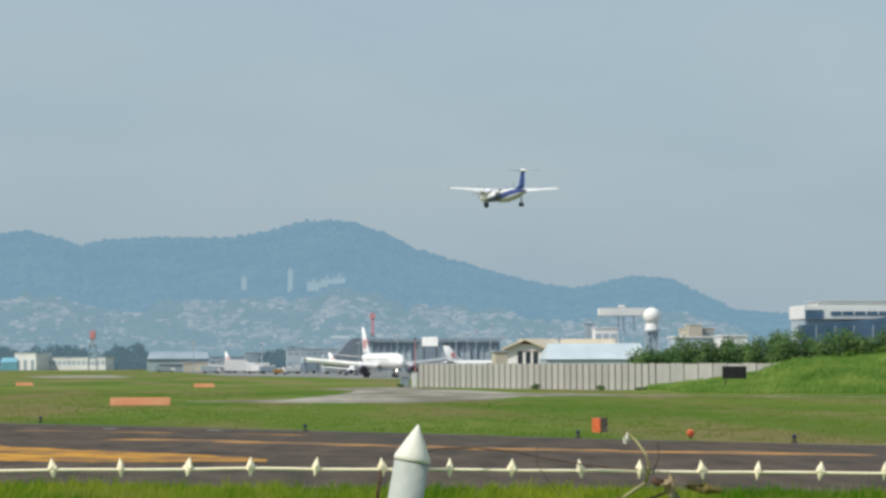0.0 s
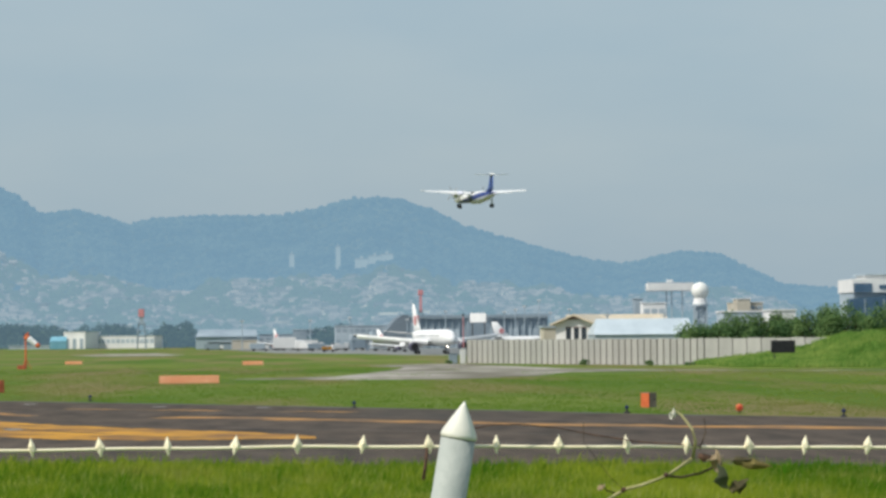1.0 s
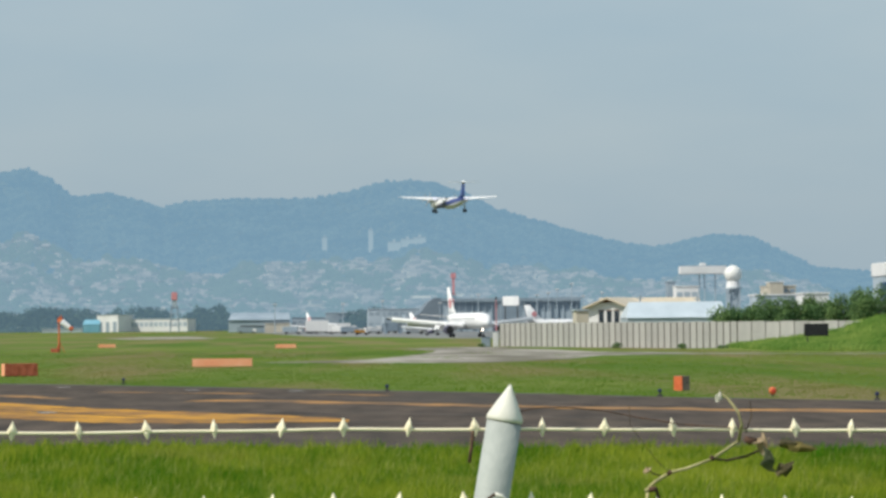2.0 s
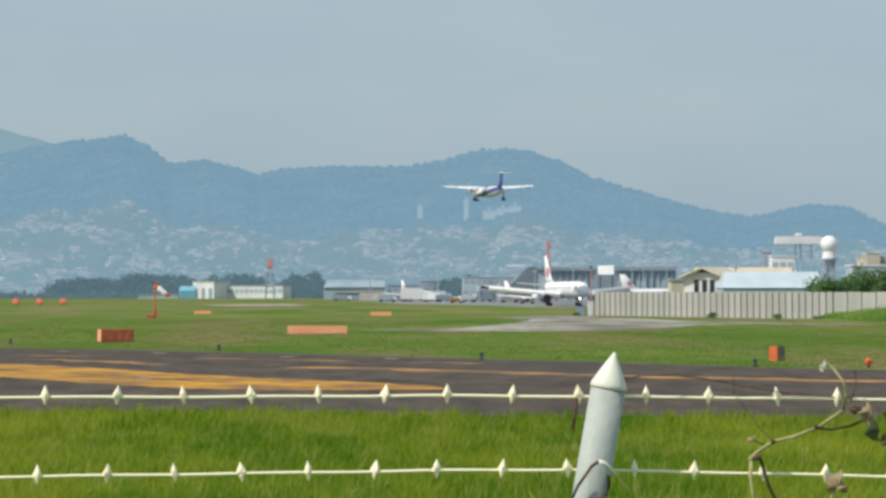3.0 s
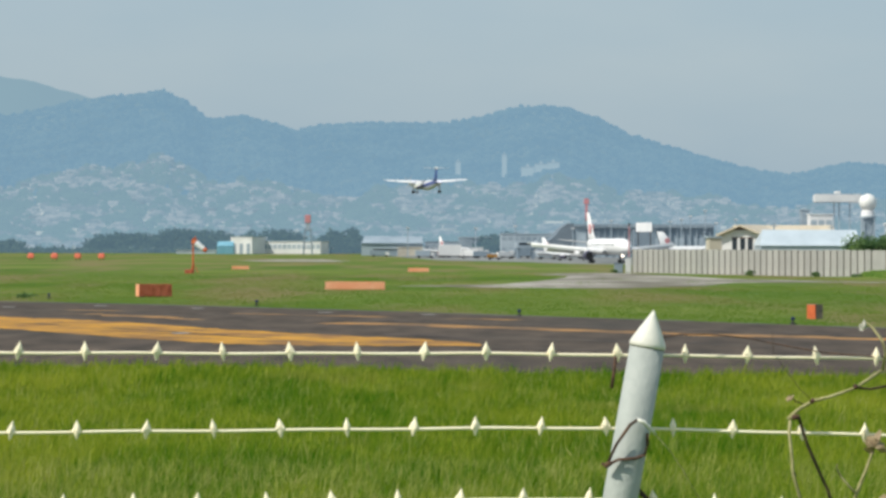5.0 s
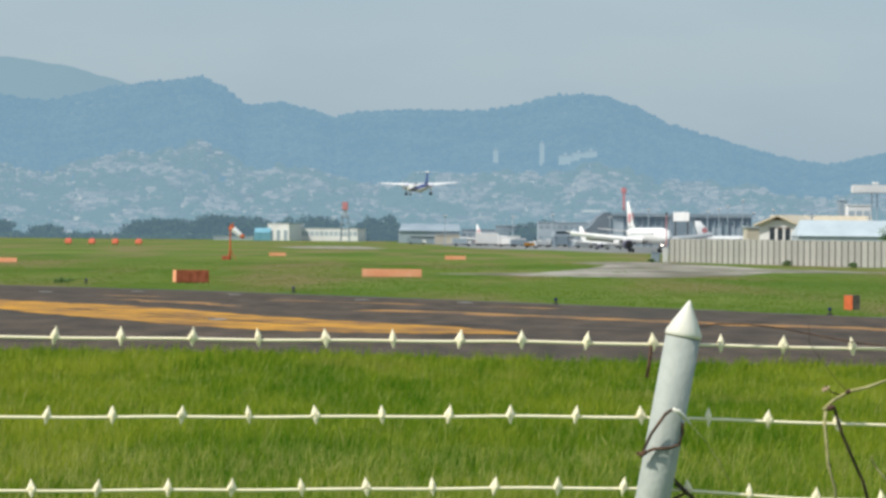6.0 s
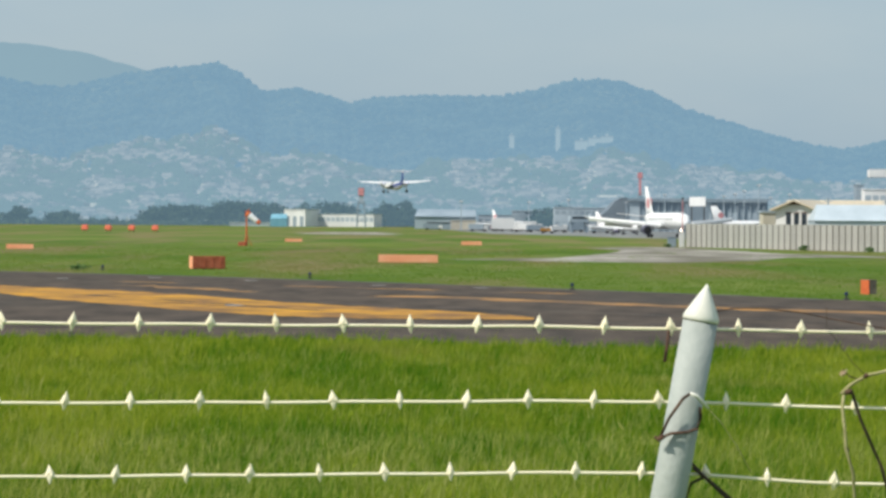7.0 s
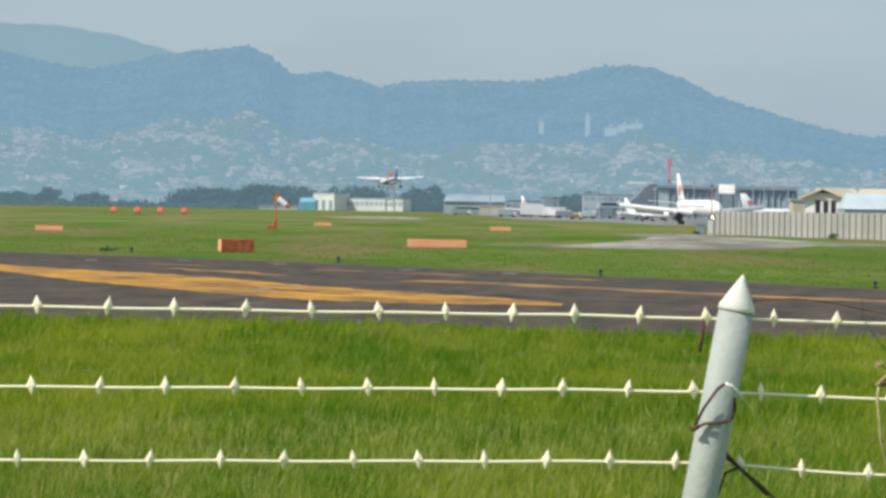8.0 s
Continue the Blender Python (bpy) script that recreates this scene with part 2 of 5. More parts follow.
def loft(bm, rings, close=True):
    """Skin over rings of points; the ends are capped."""
    vs = [[bm.verts.new(p) for p in r] for r in rings]
    n = len(vs[0])
    for a, b in zip(vs, vs[1:]):
        for i in range(n):
            bm.faces.new((a[i], a[(i + 1) % n], b[(i + 1) % n], b[i]))
    if close:
        bm.faces.new(vs[0][::-1])
        bm.faces.new(vs[-1])
    bmesh.ops.recalc_face_normals(bm, faces=bm.faces[:])
    return bm


def ring(center, axis, rx, ry=None, n=12, up=Vector((0, 0, 1))):
    ry = rx if ry is None else ry
    axis = Vector(axis).normalized()
    if abs(axis.dot(up)) > 0.95:
        up = Vector((0, 1, 0))
    side = axis.cross(up).normalized()
    top = side.cross(axis).normalized()
    return [Vector(center) + side * rx * math.cos(2 * math.pi * i / n) + top * ry * math.sin(2 * math.pi * i / n) for i in range(n)]


def tube(bm, pts, radius, n=8):
    """A round rod along points; radius: one number or one for each point."""
    pts = [Vector(p) for p in pts]
    rs = radius if isinstance(radius, (list, tuple)) else [radius] * len(pts)
    rings = []
    for i, p in enumerate(pts):
        d = pts[min(i + 1, len(pts) - 1)] - pts[max(i - 1, 0)]
        rings.append(ring(p, d, rs[i], n=n))
    return loft(bm, rings)


def prism(bm, outline, y0, y1):
    """An outline of (x, z) drawn out along y."""
    return loft(bm, [[Vector((x, y0, z)) for x, z in outline], [Vector((x, y1, z)) for x, z in outline]])


def part(name, bm, mat, parent=None, label="", smooth=False):
    me = bpy.data.meshes.new(name)
    bm.to_mesh(me)
    bm.free()
    me.materials.append(mat)
    if smooth:
        for f in me.polygons:
            f.use_smooth = True
    ob = new(name, me)
    ob.parent = parent
    if label:
        tagged(ob, label)
    return ob


def thing(name, m, label, category, group="", kind=""):
    ob = new(name)
    ob.empty_display_size = 0.2
    ob.matrix_basis = m
    return tagged(ob, label, category, group, kind)


def from_arrays(name, verts, faces, mat):
    me = bpy.data.meshes.new(name)
    me.from_pydata(verts, [], faces)
    me.update()
    me.materials.append(mat)
    return new(name, me)


B = bmesh.new
rng = np.random.default_rng(7)

# ---- ground: one sheet to the horizon ----
def smooth_step(a, b, v):
    u = np.clip((v - a) / (b - a), 0, 1)
    return u * u * (3 - 2 * u)


def ground_z(x, y):
    x, y = np.asarray(x, float), np.asarray(y, float)
    bank = 3.6 * (1 - smooth_step(8.5, 26, y))
    knoll = (1.6 * smooth_step(66, 80, x) + 3.0 * smooth_step(82.5, 93, x) + 1.0 * smooth_step(94, 118, x)) * smooth_step(446, 490, y) * (1 - smooth_step(508, 560, y))
    roll = (0.4 * np.sin(x * 0.31 + y * 0.05) + 0.3 * np.sin(x * 0.52 - y * 0.11) * np.sin(y * 0.23 + x * 0.1)) * smooth_step(70, 80, x) * smooth_step(455, 480, y) * (1 - smooth_step(540, 600, y))
    return bank + knoll + roll


def build_ground():
    ys = np.concatenate([[-4800, -1500, -400, -100], np.arange(-40, 60, 2.0), np.arange(60, 420, 20), np.arange(420, 660, 6), np.arange(660, 1400, 60), [1600, 2200, 3000, 4900]])
    xs = np.concatenate([[-4800, -1500, -500, -200], np.arange(-120, 60, 20), np.arange(60, 190, 5), [220, 300, 600, 1500, 4800]])
    gx, gy = np.meshgrid(xs, ys)
    gz = ground_z(gx, gy)
    verts = np.stack([gx, gy, gz], -1).reshape(-1, 3).tolist()
    nx = len(xs)
    faces = [(j * nx + i, j * nx + i + 1, (j + 1) * nx + i + 1, (j + 1) * nx + i) for j in range(len(ys) - 1) for i in range(nx - 1)]
    ob = from_arrays("ground", verts, faces, M_GRASS)
    for f in ob.data.polygons:
        f.use_smooth = True
    tagged(ob, "green airfield meadow with a low bank and knoll", "ground", kind="structure")


build_ground()


def sheet(name, outline, z, mat, label, category, kind="structure", parent=None):
    """A thin paved or painted sheet with a real edge."""
    bm = B()
    top = [bm.verts.new((x, y, z)) for x, y in outline]
    low = [bm.verts.new((x, y, z - 0.03)) for x, y in outline]
    f = bm.faces.new(top)
    n = len(top)
    for i in range(n):
        bm.faces.new((top[i], low[i], low[(i + 1) % n], top[(i + 1) % n]))
    bmesh.ops.recalc_face_normals(bm, faces=bm.faces[:])
    bmesh.ops.triangulate(bm, faces=[f])
    ob = part(name, bm, mat, parent)
    return tagged(ob, label, category, kind=kind) if parent is None else ob


taxiway = sheet("taxiway", [(-150, 424), (-50, 298), (-26, 277), (-6, 252), (12, 226.5), (25, 206), (37, 191), (80, 145), (80, 100), (45, 110), (13, 121.5), (-3, 127), (-22, 131), (-150, 150)], 0.02, M_ASPHALT,
                "dark worn asphalt taxiway with yellow markings", "taxiway")
cross = sheet("taxiway_far", [(-7, 405), (10, 391), (22, 386), (34, 412), (42, 452), (58, 459), (92, 425), (140, 400), (140, 405), (92, 433), (60, 470), (46, 506), (36, 600), (30, 612), (17, 585), (22, 545), (20, 515), (15, 470), (8, 424)], 0.02, M_CONCRETE_OLD,
              "pale weathered concrete taxiway bend through grass", "taxiway")
apron = sheet("apron", [(-22, 1500), (-8, 1250), (0, 1120), (26, 1020), (38, 930), (60, 880), (140, 860), (300, 900), (900, 1000), (900, 2300), (-36, 2300)], 0.02, M_APRON, "grey concrete aircraft apron", "apron")
runway = sheet("runway", [(-36, 1000), (-58, 1020), (-70, 1080), (-62, 1180), (-46, 1200), (-30, 1045)], 0.02, M_CONCRETE_OLD, "pale concrete runway end in the far grass", "runway")


def stripe(name, a, b, width, mat, z=0.026, jag=0.25, worn=0.0, seed=0, parent=None):
    """A painted line from a to b, with a worn outline."""
    r = random.Random(seed)
    a, b = Vector((*a, 0)), Vector((*b, 0))
    d = (b - a)
    side = Vector((-d.y, d.x, 0)).normalized()
    n = max(3, int(d.length / 3))
    bm = B()
    prev = None
    for i in range(n + 1):
        p = a + d * i / n
        if prev and r.random() < worn:
            prev = None
            continue
        l = bm.verts.new(p + side * (width / 2 + r.uniform(-jag, jag)) + Vector((0, 0, z)))
        q = bm.verts.new(p - side * (width / 2 + r.uniform(-jag, jag)) + Vector((0, 0, z)))
        if prev:
            bm.faces.new((prev[0], prev[1], q, l))
        prev = (l, q)
    bmesh.ops.recalc_face_normals(bm, faces=bm.faces[:])
    for f in bm.faces:
        if f.normal.z < 0:
            f.normal_flip()
    return part(name, bm, mat, parent)


# broad yellow wedge: worn outline drawn out from its two edges
def wedge(name, upper, lower, mat, z, seed, parent):
    r = random.Random(seed)
    rows = []
    for i in range(61):
        az = upper[0][0] + (upper[-1][0] - upper[0][0]) * i / 60
        e0, e1 = (float(np.interp(az, [p[0] for p in e], [p[1] for p in e])) for e in (upper, lower))
        rows.append((ray_ground(az, e0 + r.uniform(-0.9, 0.9)), ray_ground(az, e1 + r.uniform(-0.9, 0.9))))
    bm = B()
    vs = [[bm.verts.new((p.x, p.y, z)) for p in row] for row in rows]
    for a, b in zip(vs, vs[1:]):
        bm.faces.new((a[1], b[1], b[0], a[0]))
    return part(name, bm, mat, parent)


wedge("painted_wedge", ((-1150, -113), (-926, -121), (-784, -128), (-554, -137), (-382, -150), (-209, -159), (-37, -166), (70, -174)),
      ((-1150, -118), (-926, -132), (-784, -148), (-554, -165), (-382, -175), (-209, -178), (-37, -178), (70, -178.5)), M_YELLOW, 0.03, 1, taxiway)
for k, (e0, e1) in enumerate((((-840, -133), (-330, -163)), ((-700, -135.5), (-260, -160)), ((-620, -151), (-180, -171)))):
    a, b = ray_ground(*e0), ray_ground(*e1)
    stripe("worn_gap", (a.x, a.y), (b.x, b.y), 0.7, M_ASPHALT, z=0.036, jag=0.35, seed=30 + k, worn=0.3, parent=taxiway)
far_line = [ray_ground(az, el) for az, el in ((-640, -122), (-491, -129), (-370, -134), (-200, -138), (0, -142.5), (160, -147), (327, -153), (576, -159.5), (736, -163.5), (1150, -172))]
for k, (a, b) in enumerate(zip(far_line, far_line[1:])):
    stripe("painted_line", (a.x, a.y), (b.x, b.y), 3.6 if k > 1 else 2.0, M_ORANGE_LINE, z=0.028 + 0.001 * (k % 2), jag=1.3, worn=0.12 if k > 2 else 0.35, seed=6 + k, parent=taxiway)
for k, (a, b) in enumerate((((60, 464), (75, 446)), ((75, 446), (92, 429)), ((92, 429), (140, 402.5)))):
    stripe("dark_seam", a, b, 2.2, M_JOINT, z=0.03 + 0.002 * (k % 2), jag=0.4, seed=70 + k, worn=0.05, parent=cross)
stripe("painted_line", (-30, 252), (10, 216), 1.3, M_ORANGE_LINE, z=0.027, jag=0.5, seed=17, worn=0.45, parent=taxiway)
edge = [(-150, 424), (-50, 298), (-26, 277), (-6, 252), (12, 226.5), (25, 206), (37, 191), (80, 145)]
for k, (a, b) in enumerate(zip(edge, edge[1:])):
    stripe("edge_seam", (a[0], a[1] - 2.2), (b[0], b[1] - 2.2), 1.5, M_JOINT, z=0.04, jag=0.5, seed=90 + k, worn=0.05, parent=taxiway)
for k, (x, y) in enumerate(((-15.3, 185), (-36, 262), (-29, 268), (-20, 258), (-9, 243), (-1, 236))):
    stripe("painted_dash", (x - 0.5, y), (x + 0.5, y + 0.2), 2.2, M_WHITE_MARK, z=0.045, jag=0.1, seed=40 + k, parent=taxiway)

for k, (a, b) in enumerate((((-150, 395), (30, 178)), ((-150, 330), (22, 158)), ((-100, 250), (40, 128)), ((-40, 142), (45, 118)))):
    stripe("seam", a, b, 0.35, M_JOINT, z=0.048, jag=0.12, seed=60 + k, worn=0.08, parent=taxiway)

# ---- grass: blades as one stuff ----
def grass(name, n, y0, y1, reach, h0, h1, width, mat, label, keep, blades=5, seed=1, scatter=0.0):
    g = np.random.default_rng(seed)
    y = np.sqrt(g.uniform(y0 ** 2, y1 ** 2, n))
    x = g.uniform(reach[0], reach[1], n) * y
    ok = keep(x, y)
    x, y = x[ok], y[ok]
    n = len(x)
    z = ground_z(x, y)
    patch = 0.5 + sum(a * np.sin(x * k * math.cos(q) + y * k * 0.5 * math.sin(q) + q * 37) for k, a, q in ((0.31, 0.22, 0.4), (0.53, 0.2, 2.1), (0.83, 0.16, 1.2), (1.37, 0.14, 2.7), (2.3, 0.12, 0.9), (3.7, 0.1, 1.9), (5.9, 0.08, 0.2)))
    h = (h0 + (h1 - h0) * np.clip(g.normal(0.5, 0.22, n) * 0.6 + patch * 0.4, 0, 1.2))
    x, y, z, h = (np.repeat(a, blades) for a in (x, y, z, h))
    m = n * blades
    ang = g.uniform(0, 2 * np.pi, m)
    spread = g.uniform(0.02, 0.5, m) * h * 0.5 + scatter * g.uniform(0, 1, m)
    lean = g.normal(0.12, 0.22, m) * h
    bx, by = x + np.cos(ang) * spread, y + np.sin(ang) * spread
    hh = h * g.uniform(0.55, 1.1, m)
    w = width * g.uniform(0.6, 1.4, m)
    turn = g.normal(0, 0.6, m)
    cx, cy = np.cos(turn) * w / 2, np.sin(turn) * w / 2
    p0 = np.stack([bx - cx, by - cy, z - 0.02], 1)
    p1 = np.stack([bx + cx, by + cy, z - 0.02], 1)
    p2 = np.stack([bx + lean * 0.35 + cx * 0.8, by + cy * 0.8, z + hh * 0.6], 1)
    p3 = np.stack([bx + lean, by, z + hh], 1)
    p4 = np.stack([bx + lean * 0.35 - cx * 0.8, by - cy * 0.8, z + hh * 0.6], 1)
    verts = np.stack([p0, p1, p2, p3, p4], 1).reshape(-1, 3)
    faces = np.arange(m * 5).reshape(m, 5)
    ob = from_arrays(name, verts.tolist(), faces.tolist(), mat)
    return tagged(ob, label, "grass", kind="stuff")


def near_field(x, y):
    return y < np.interp(x, [-60, -22, -3, 13, 45], [137, 130, 126, 120.5, 109])


def far_field(x, y):
    edge = np.interp(x, [-150, -50, -26, -6, 12, 25, 38, 80], [426, 300, 279, 254, 228.5, 208, 193, 147])
    bend = (y > 384) & (y < 612) & (x > np.interp(y, [384, 391, 405, 440, 490, 515, 545, 585, 612], [18, 8, -8, 3, 11, 19, 21, 16, 28])) & (x < np.interp(y, [384, 412, 425, 452, 470, 506, 600, 612], [24, 36, 60, 60, 60, 47, 37, 32]))
    thin = np.random.default_rng(3).random(len(x)) < np.interp(y, [200, 300, 640], [1.0, 0.6, 0.05])
    tuft = np.sin(x * 0.35 + 1) * np.sin(y * 0.06) + 0.5 * np.sin(x * 0.9 + y * 0.11) > 0.5
    return (y > edge) & (~bend | tuft) & thin


grass("long_grass", 66000, 46, 131, (-0.21, 0.23), 0.20, 0.62, 0.020, M_BLADE, "tall sunlit green meadow grass with yellowish stalks", near_field, 6, 1)
grass("short_grass", 110000, 180, 640, (-0.19, 0.24), 0.03, 0.10, 0.06, M_BLADE_FAR, "mown green airfield grass", far_field, 6, 2, 0.9)
grass("grass_stalks", 5000, 50, 130, (-0.21, 0.23), 0.45, 0.8, 0.012, M_STALK, "pale seed stalks over the meadow grass", near_field, 4, 3, 0.15)
grass("dry_stalks", 7000, 46, 72, (-0.21, 0.23), 0.35, 0.66, 0.010, M_STALK, "fine straw-coloured stalks in the near meadow", near_field, 4, 6, 0.25)
grass("verge_tufts", 900, 108, 131, (-0.21, 0.23), 0.5, 0.95, 0.03, M_BLADE, "taller grass tufts at the taxiway verge", near_field, 14, 4, 0.12)

# ---- far hills and hillside town: backdrop of distance ----
RIDGE_AZ = [-1700, -1200, -934, -853, -773, -632, -552, -492, -454, -409, -354, -284, -259, -214, -134, 6, 66, 116, 176, 226, 276, 336, 396, 466, 546, 616, 646, 716, 791, 842, 903, 1004, 1168, 1700]
RIDGE_EL = [300, 285, 259, 240, 228, 258, 266, 275, 255, 222, 230, 212, 202, 214, 217, 217, 227, 242, 249, 244, 226, 197, 177, 157, 137, 127, 132, 148, 143, 118, 88, 79, 72, 66]


def hill_place(az, s):
    """A place on the hillside: s runs from the foot (0) to the ridge (1)."""
    y = 2350 + 2150 * s
    top = np.interp(az, RIDGE_AZ, RIDGE_EL)
    foot = -EYE * FOC / 2350
    el = foot + (top - foot) * s ** 1.25
    wob = noise.noise((az * 0.010, s * 2.2, 0.3)) * 22 + noise.noise((az * 0.045, s * 4, 4.3)) * 8 + noise.noise((az * 0.16, s * 8, 9.3)) * 3.5
    el += wob * (math.sin(min(1, s) * math.pi) ** 0.8 if s < 1 else 0)
    if s >= 0.999:
        el += noise.noise((az * 0.06, 2.2, 7.7)) * 3 + noise.noise((az * 0.2, 1.2, 3.7)) * 1.8
    return at(az, el, y)


def hills(name, azs, rows, place, mat, label):
    verts = [tuple(place(a, s)) for s in rows for a in azs]
    n = len(azs)
    faces = [(j * n + i, j * n + i + 1, (j + 1) * n + i + 1, (j + 1) * n + i) for j in range(len(rows) - 1) for i in range(n - 1)]
    ob = from_arrays(name, verts, faces, mat)
    for f in ob.data.polygons:
        f.use_smooth = True
    return tagged(ob, label, "hills", kind="structure")


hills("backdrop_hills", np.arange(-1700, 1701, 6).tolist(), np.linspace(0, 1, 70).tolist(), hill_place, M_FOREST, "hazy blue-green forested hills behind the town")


def forest_crowns():
    """Treetops over the wooded upper slopes, past counting."""
    r = random.Random(31)
    verts, faces = [], []
    for _ in range(30000):
        az, s = r.uniform(-1150, 1250), 1 - r.random() * 0.62
        p = hill_place(az, s)
        q, h = r.uniform(3, 6.5), r.uniform(2.5, 5.5)
        k = len(verts)
        for i in range(5):
            a = i * 1.2566 + r.random()
            verts.append((p.x + math.cos(a) * q * r.uniform(0.7, 1.2), p.y + math.sin(a) * q, p.z - 3))
        for i in range(5):
            a = i * 1.2566 + 0.6
            verts.append((p.x + math.cos(a) * q * 0.7, p.y + math.sin(a) * q * 0.6, p.z + h * r.uniform(0.3, 0.6)))
        verts.append((p.x + r.uniform(-1, 1), p.y, p.z + h * 0.75))
        faces += [(k + i, k + (i + 1) % 5, k + 5 + (i + 1) % 5, k + 5 + i) for i in range(5)] + [(k + 5 + i, k + 5 + (i + 1) % 5, k + 10) for i in range(5)]
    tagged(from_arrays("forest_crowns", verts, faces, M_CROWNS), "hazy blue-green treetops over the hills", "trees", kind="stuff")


forest_crowns()


def far_ridge_place(az, s):
    top = np.interp(az, [-1700, -1100, -935, -834, -733, -632, -480, -300, 200], [330, 318, 309, 307, 291, 263, 225, 170, 90])
    return at(az, (top + noise.noise((az * 0.05, 5.2, 1.7)) * 3) * s ** 1.2, 4600 + 250 * s)


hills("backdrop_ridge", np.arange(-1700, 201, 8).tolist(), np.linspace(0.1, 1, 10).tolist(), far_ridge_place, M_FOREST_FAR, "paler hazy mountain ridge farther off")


def town():
    """Crowded small houses and trees up the slope, past counting."""
    r = random.Random(11)
    walls, roofs, trees = ([], []), ([], []), ([], [])

    def add(store, pts, quads):
        k = len(store[0])
        store[0].extend(pts)
        store[1].extend([tuple(k + i for i in q) for q in quads])

    def house(p, w, d, h, yaw, flat):
        c, s = math.cos(yaw), math.sin(yaw)
        def g(x, y, z):
            return (p.x + c * x - s * y, p.y + s * x + c * y, p.z + z)
        base = [g(-w, -d, -4), g(w, -d, -4), g(w, d, -4), g(-w, d, -4), g(-w, -d, h), g(w, -d, h), g(w, d, h), g(-w, d, h)]
        add(walls, base, [(0, 1, 5, 4), (1, 2, 6, 5), (2, 3, 7, 6), (3, 0, 4, 7)])
        e = 1.12
        if flat:
            add(roofs, [g(-w, -d, h), g(w, -d, h), g(w, d, h), g(-w, d, h)], [(0, 1, 2, 3)])
        else:
            k = h + min(w, d) * 0.7
            add(roofs, [g(-w * e, -d * e, h), g(w * e, -d * e, h), g(w * e, d * e, h), g(-w * e, d * e, h), g(-w * e, 0, k), g(w * e, 0, k)], [(0, 1, 5, 4), (2, 3, 4, 5), (1, 2, 5), (3, 0, 4)])

    def bush(p, q):
        pts = []
        for i in range(6):
            a = i * math.pi / 3
            pts.append((p.x + math.cos(a) * q * r.uniform(0.7, 1.2), p.y + math.sin(a) * q, p.z - 3))
        for i in range(6):
            a = i * math.pi / 3 + 0.4
            pts.append((p.x + math.cos(a) * q * r.uniform(0.5, 1.0), p.y + math.sin(a) * q * 0.7, p.z + q * r.uniform(0.5, 0.9)))
        pts.append((p.x, p.y, p.z + q * 1.2))
        add(trees, pts, [(i, (i + 1) % 6, 6 + (i + 1) % 6, 6 + i) for i in range(6)] + [(6 + i, 6 + (i + 1) % 6, 12) for i in range(6)])

    count = 0
    while count < 14500:
        az = r.uniform(-1150, 1250)
        reach = np.interp(az, [-1200, -800, -600, -300, -150, 0, 200, 330, 500, 800, 1250], [0.46, 0.55, 0.62, 0.58, 0.50, 0.52, 0.52, 0.56, 0.62, 0.62, 0.6])
        s = r.random() ** 0.9 * reach
        dense = 0.36 + (0.32 if az > 250 else 0.16 if az > -60 else 0.0) + 1.5 * noise.noise((az * 0.012, s * 9, 2.0)) + 0.9 * noise.noise((az * 0.04, s * 20, 5.0))
        if r.random() > max(0.05, min(1, dense)):
            if r.random() < 0.45:
                bush(hill_place(az, s), r.uniform(3, 9))
            continue
        p = hill_place(az, s)
        big = r.random() < 0.035
        w = r.uniform(5, 10) if big else r.uniform(2.0, 5.2)
        h = r.uniform(5, 8) if big and s < 0.3 else r.uniform(2.4, 5.0)
        house(p, w, r.uniform(3, 5), h, r.uniform(-0.7, 0.7), big or r.random() < 0.25)
        count += 1
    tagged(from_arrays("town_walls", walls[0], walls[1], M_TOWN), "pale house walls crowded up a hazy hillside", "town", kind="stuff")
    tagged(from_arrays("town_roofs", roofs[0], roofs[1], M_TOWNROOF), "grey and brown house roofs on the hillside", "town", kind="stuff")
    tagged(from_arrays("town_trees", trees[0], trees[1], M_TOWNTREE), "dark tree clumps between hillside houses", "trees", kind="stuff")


town()


def slab_block(az0, az1, el0, el1, s_like, label):
    y = 2350 + 2150 * s_like
    a, b = at(az0, el0, y), at(az1, el1, y)
    ob = thing("apartment_block", pose((a.x + b.x) / 2, y - 12, a.z), label, "building", "hillside blocks")
    w, h = (b.x - a.x) / 2, b.z - a.z
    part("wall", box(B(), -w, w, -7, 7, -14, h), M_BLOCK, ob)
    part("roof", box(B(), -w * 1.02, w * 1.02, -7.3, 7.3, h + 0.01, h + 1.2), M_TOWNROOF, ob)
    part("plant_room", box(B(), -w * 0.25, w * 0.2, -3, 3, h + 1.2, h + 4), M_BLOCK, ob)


for row in ((186, 207, 134, 146, 0.60, "pale tall hotel block on a forested hillside"), (164, 186, 136, 143, 0.60, "long pale hotel wing on a forested hillside"), (140, 163, 131, 138, 0.60, "low pale hotel wing among hillside trees"),
            (106, 114, 140, 160, 0.62, "slim pale apartment tower on a forested hillside"), (24, 33, 126, 147, 0.60, "slim hazy apartment tower on a forested hillside")):
    slab_block(*row)


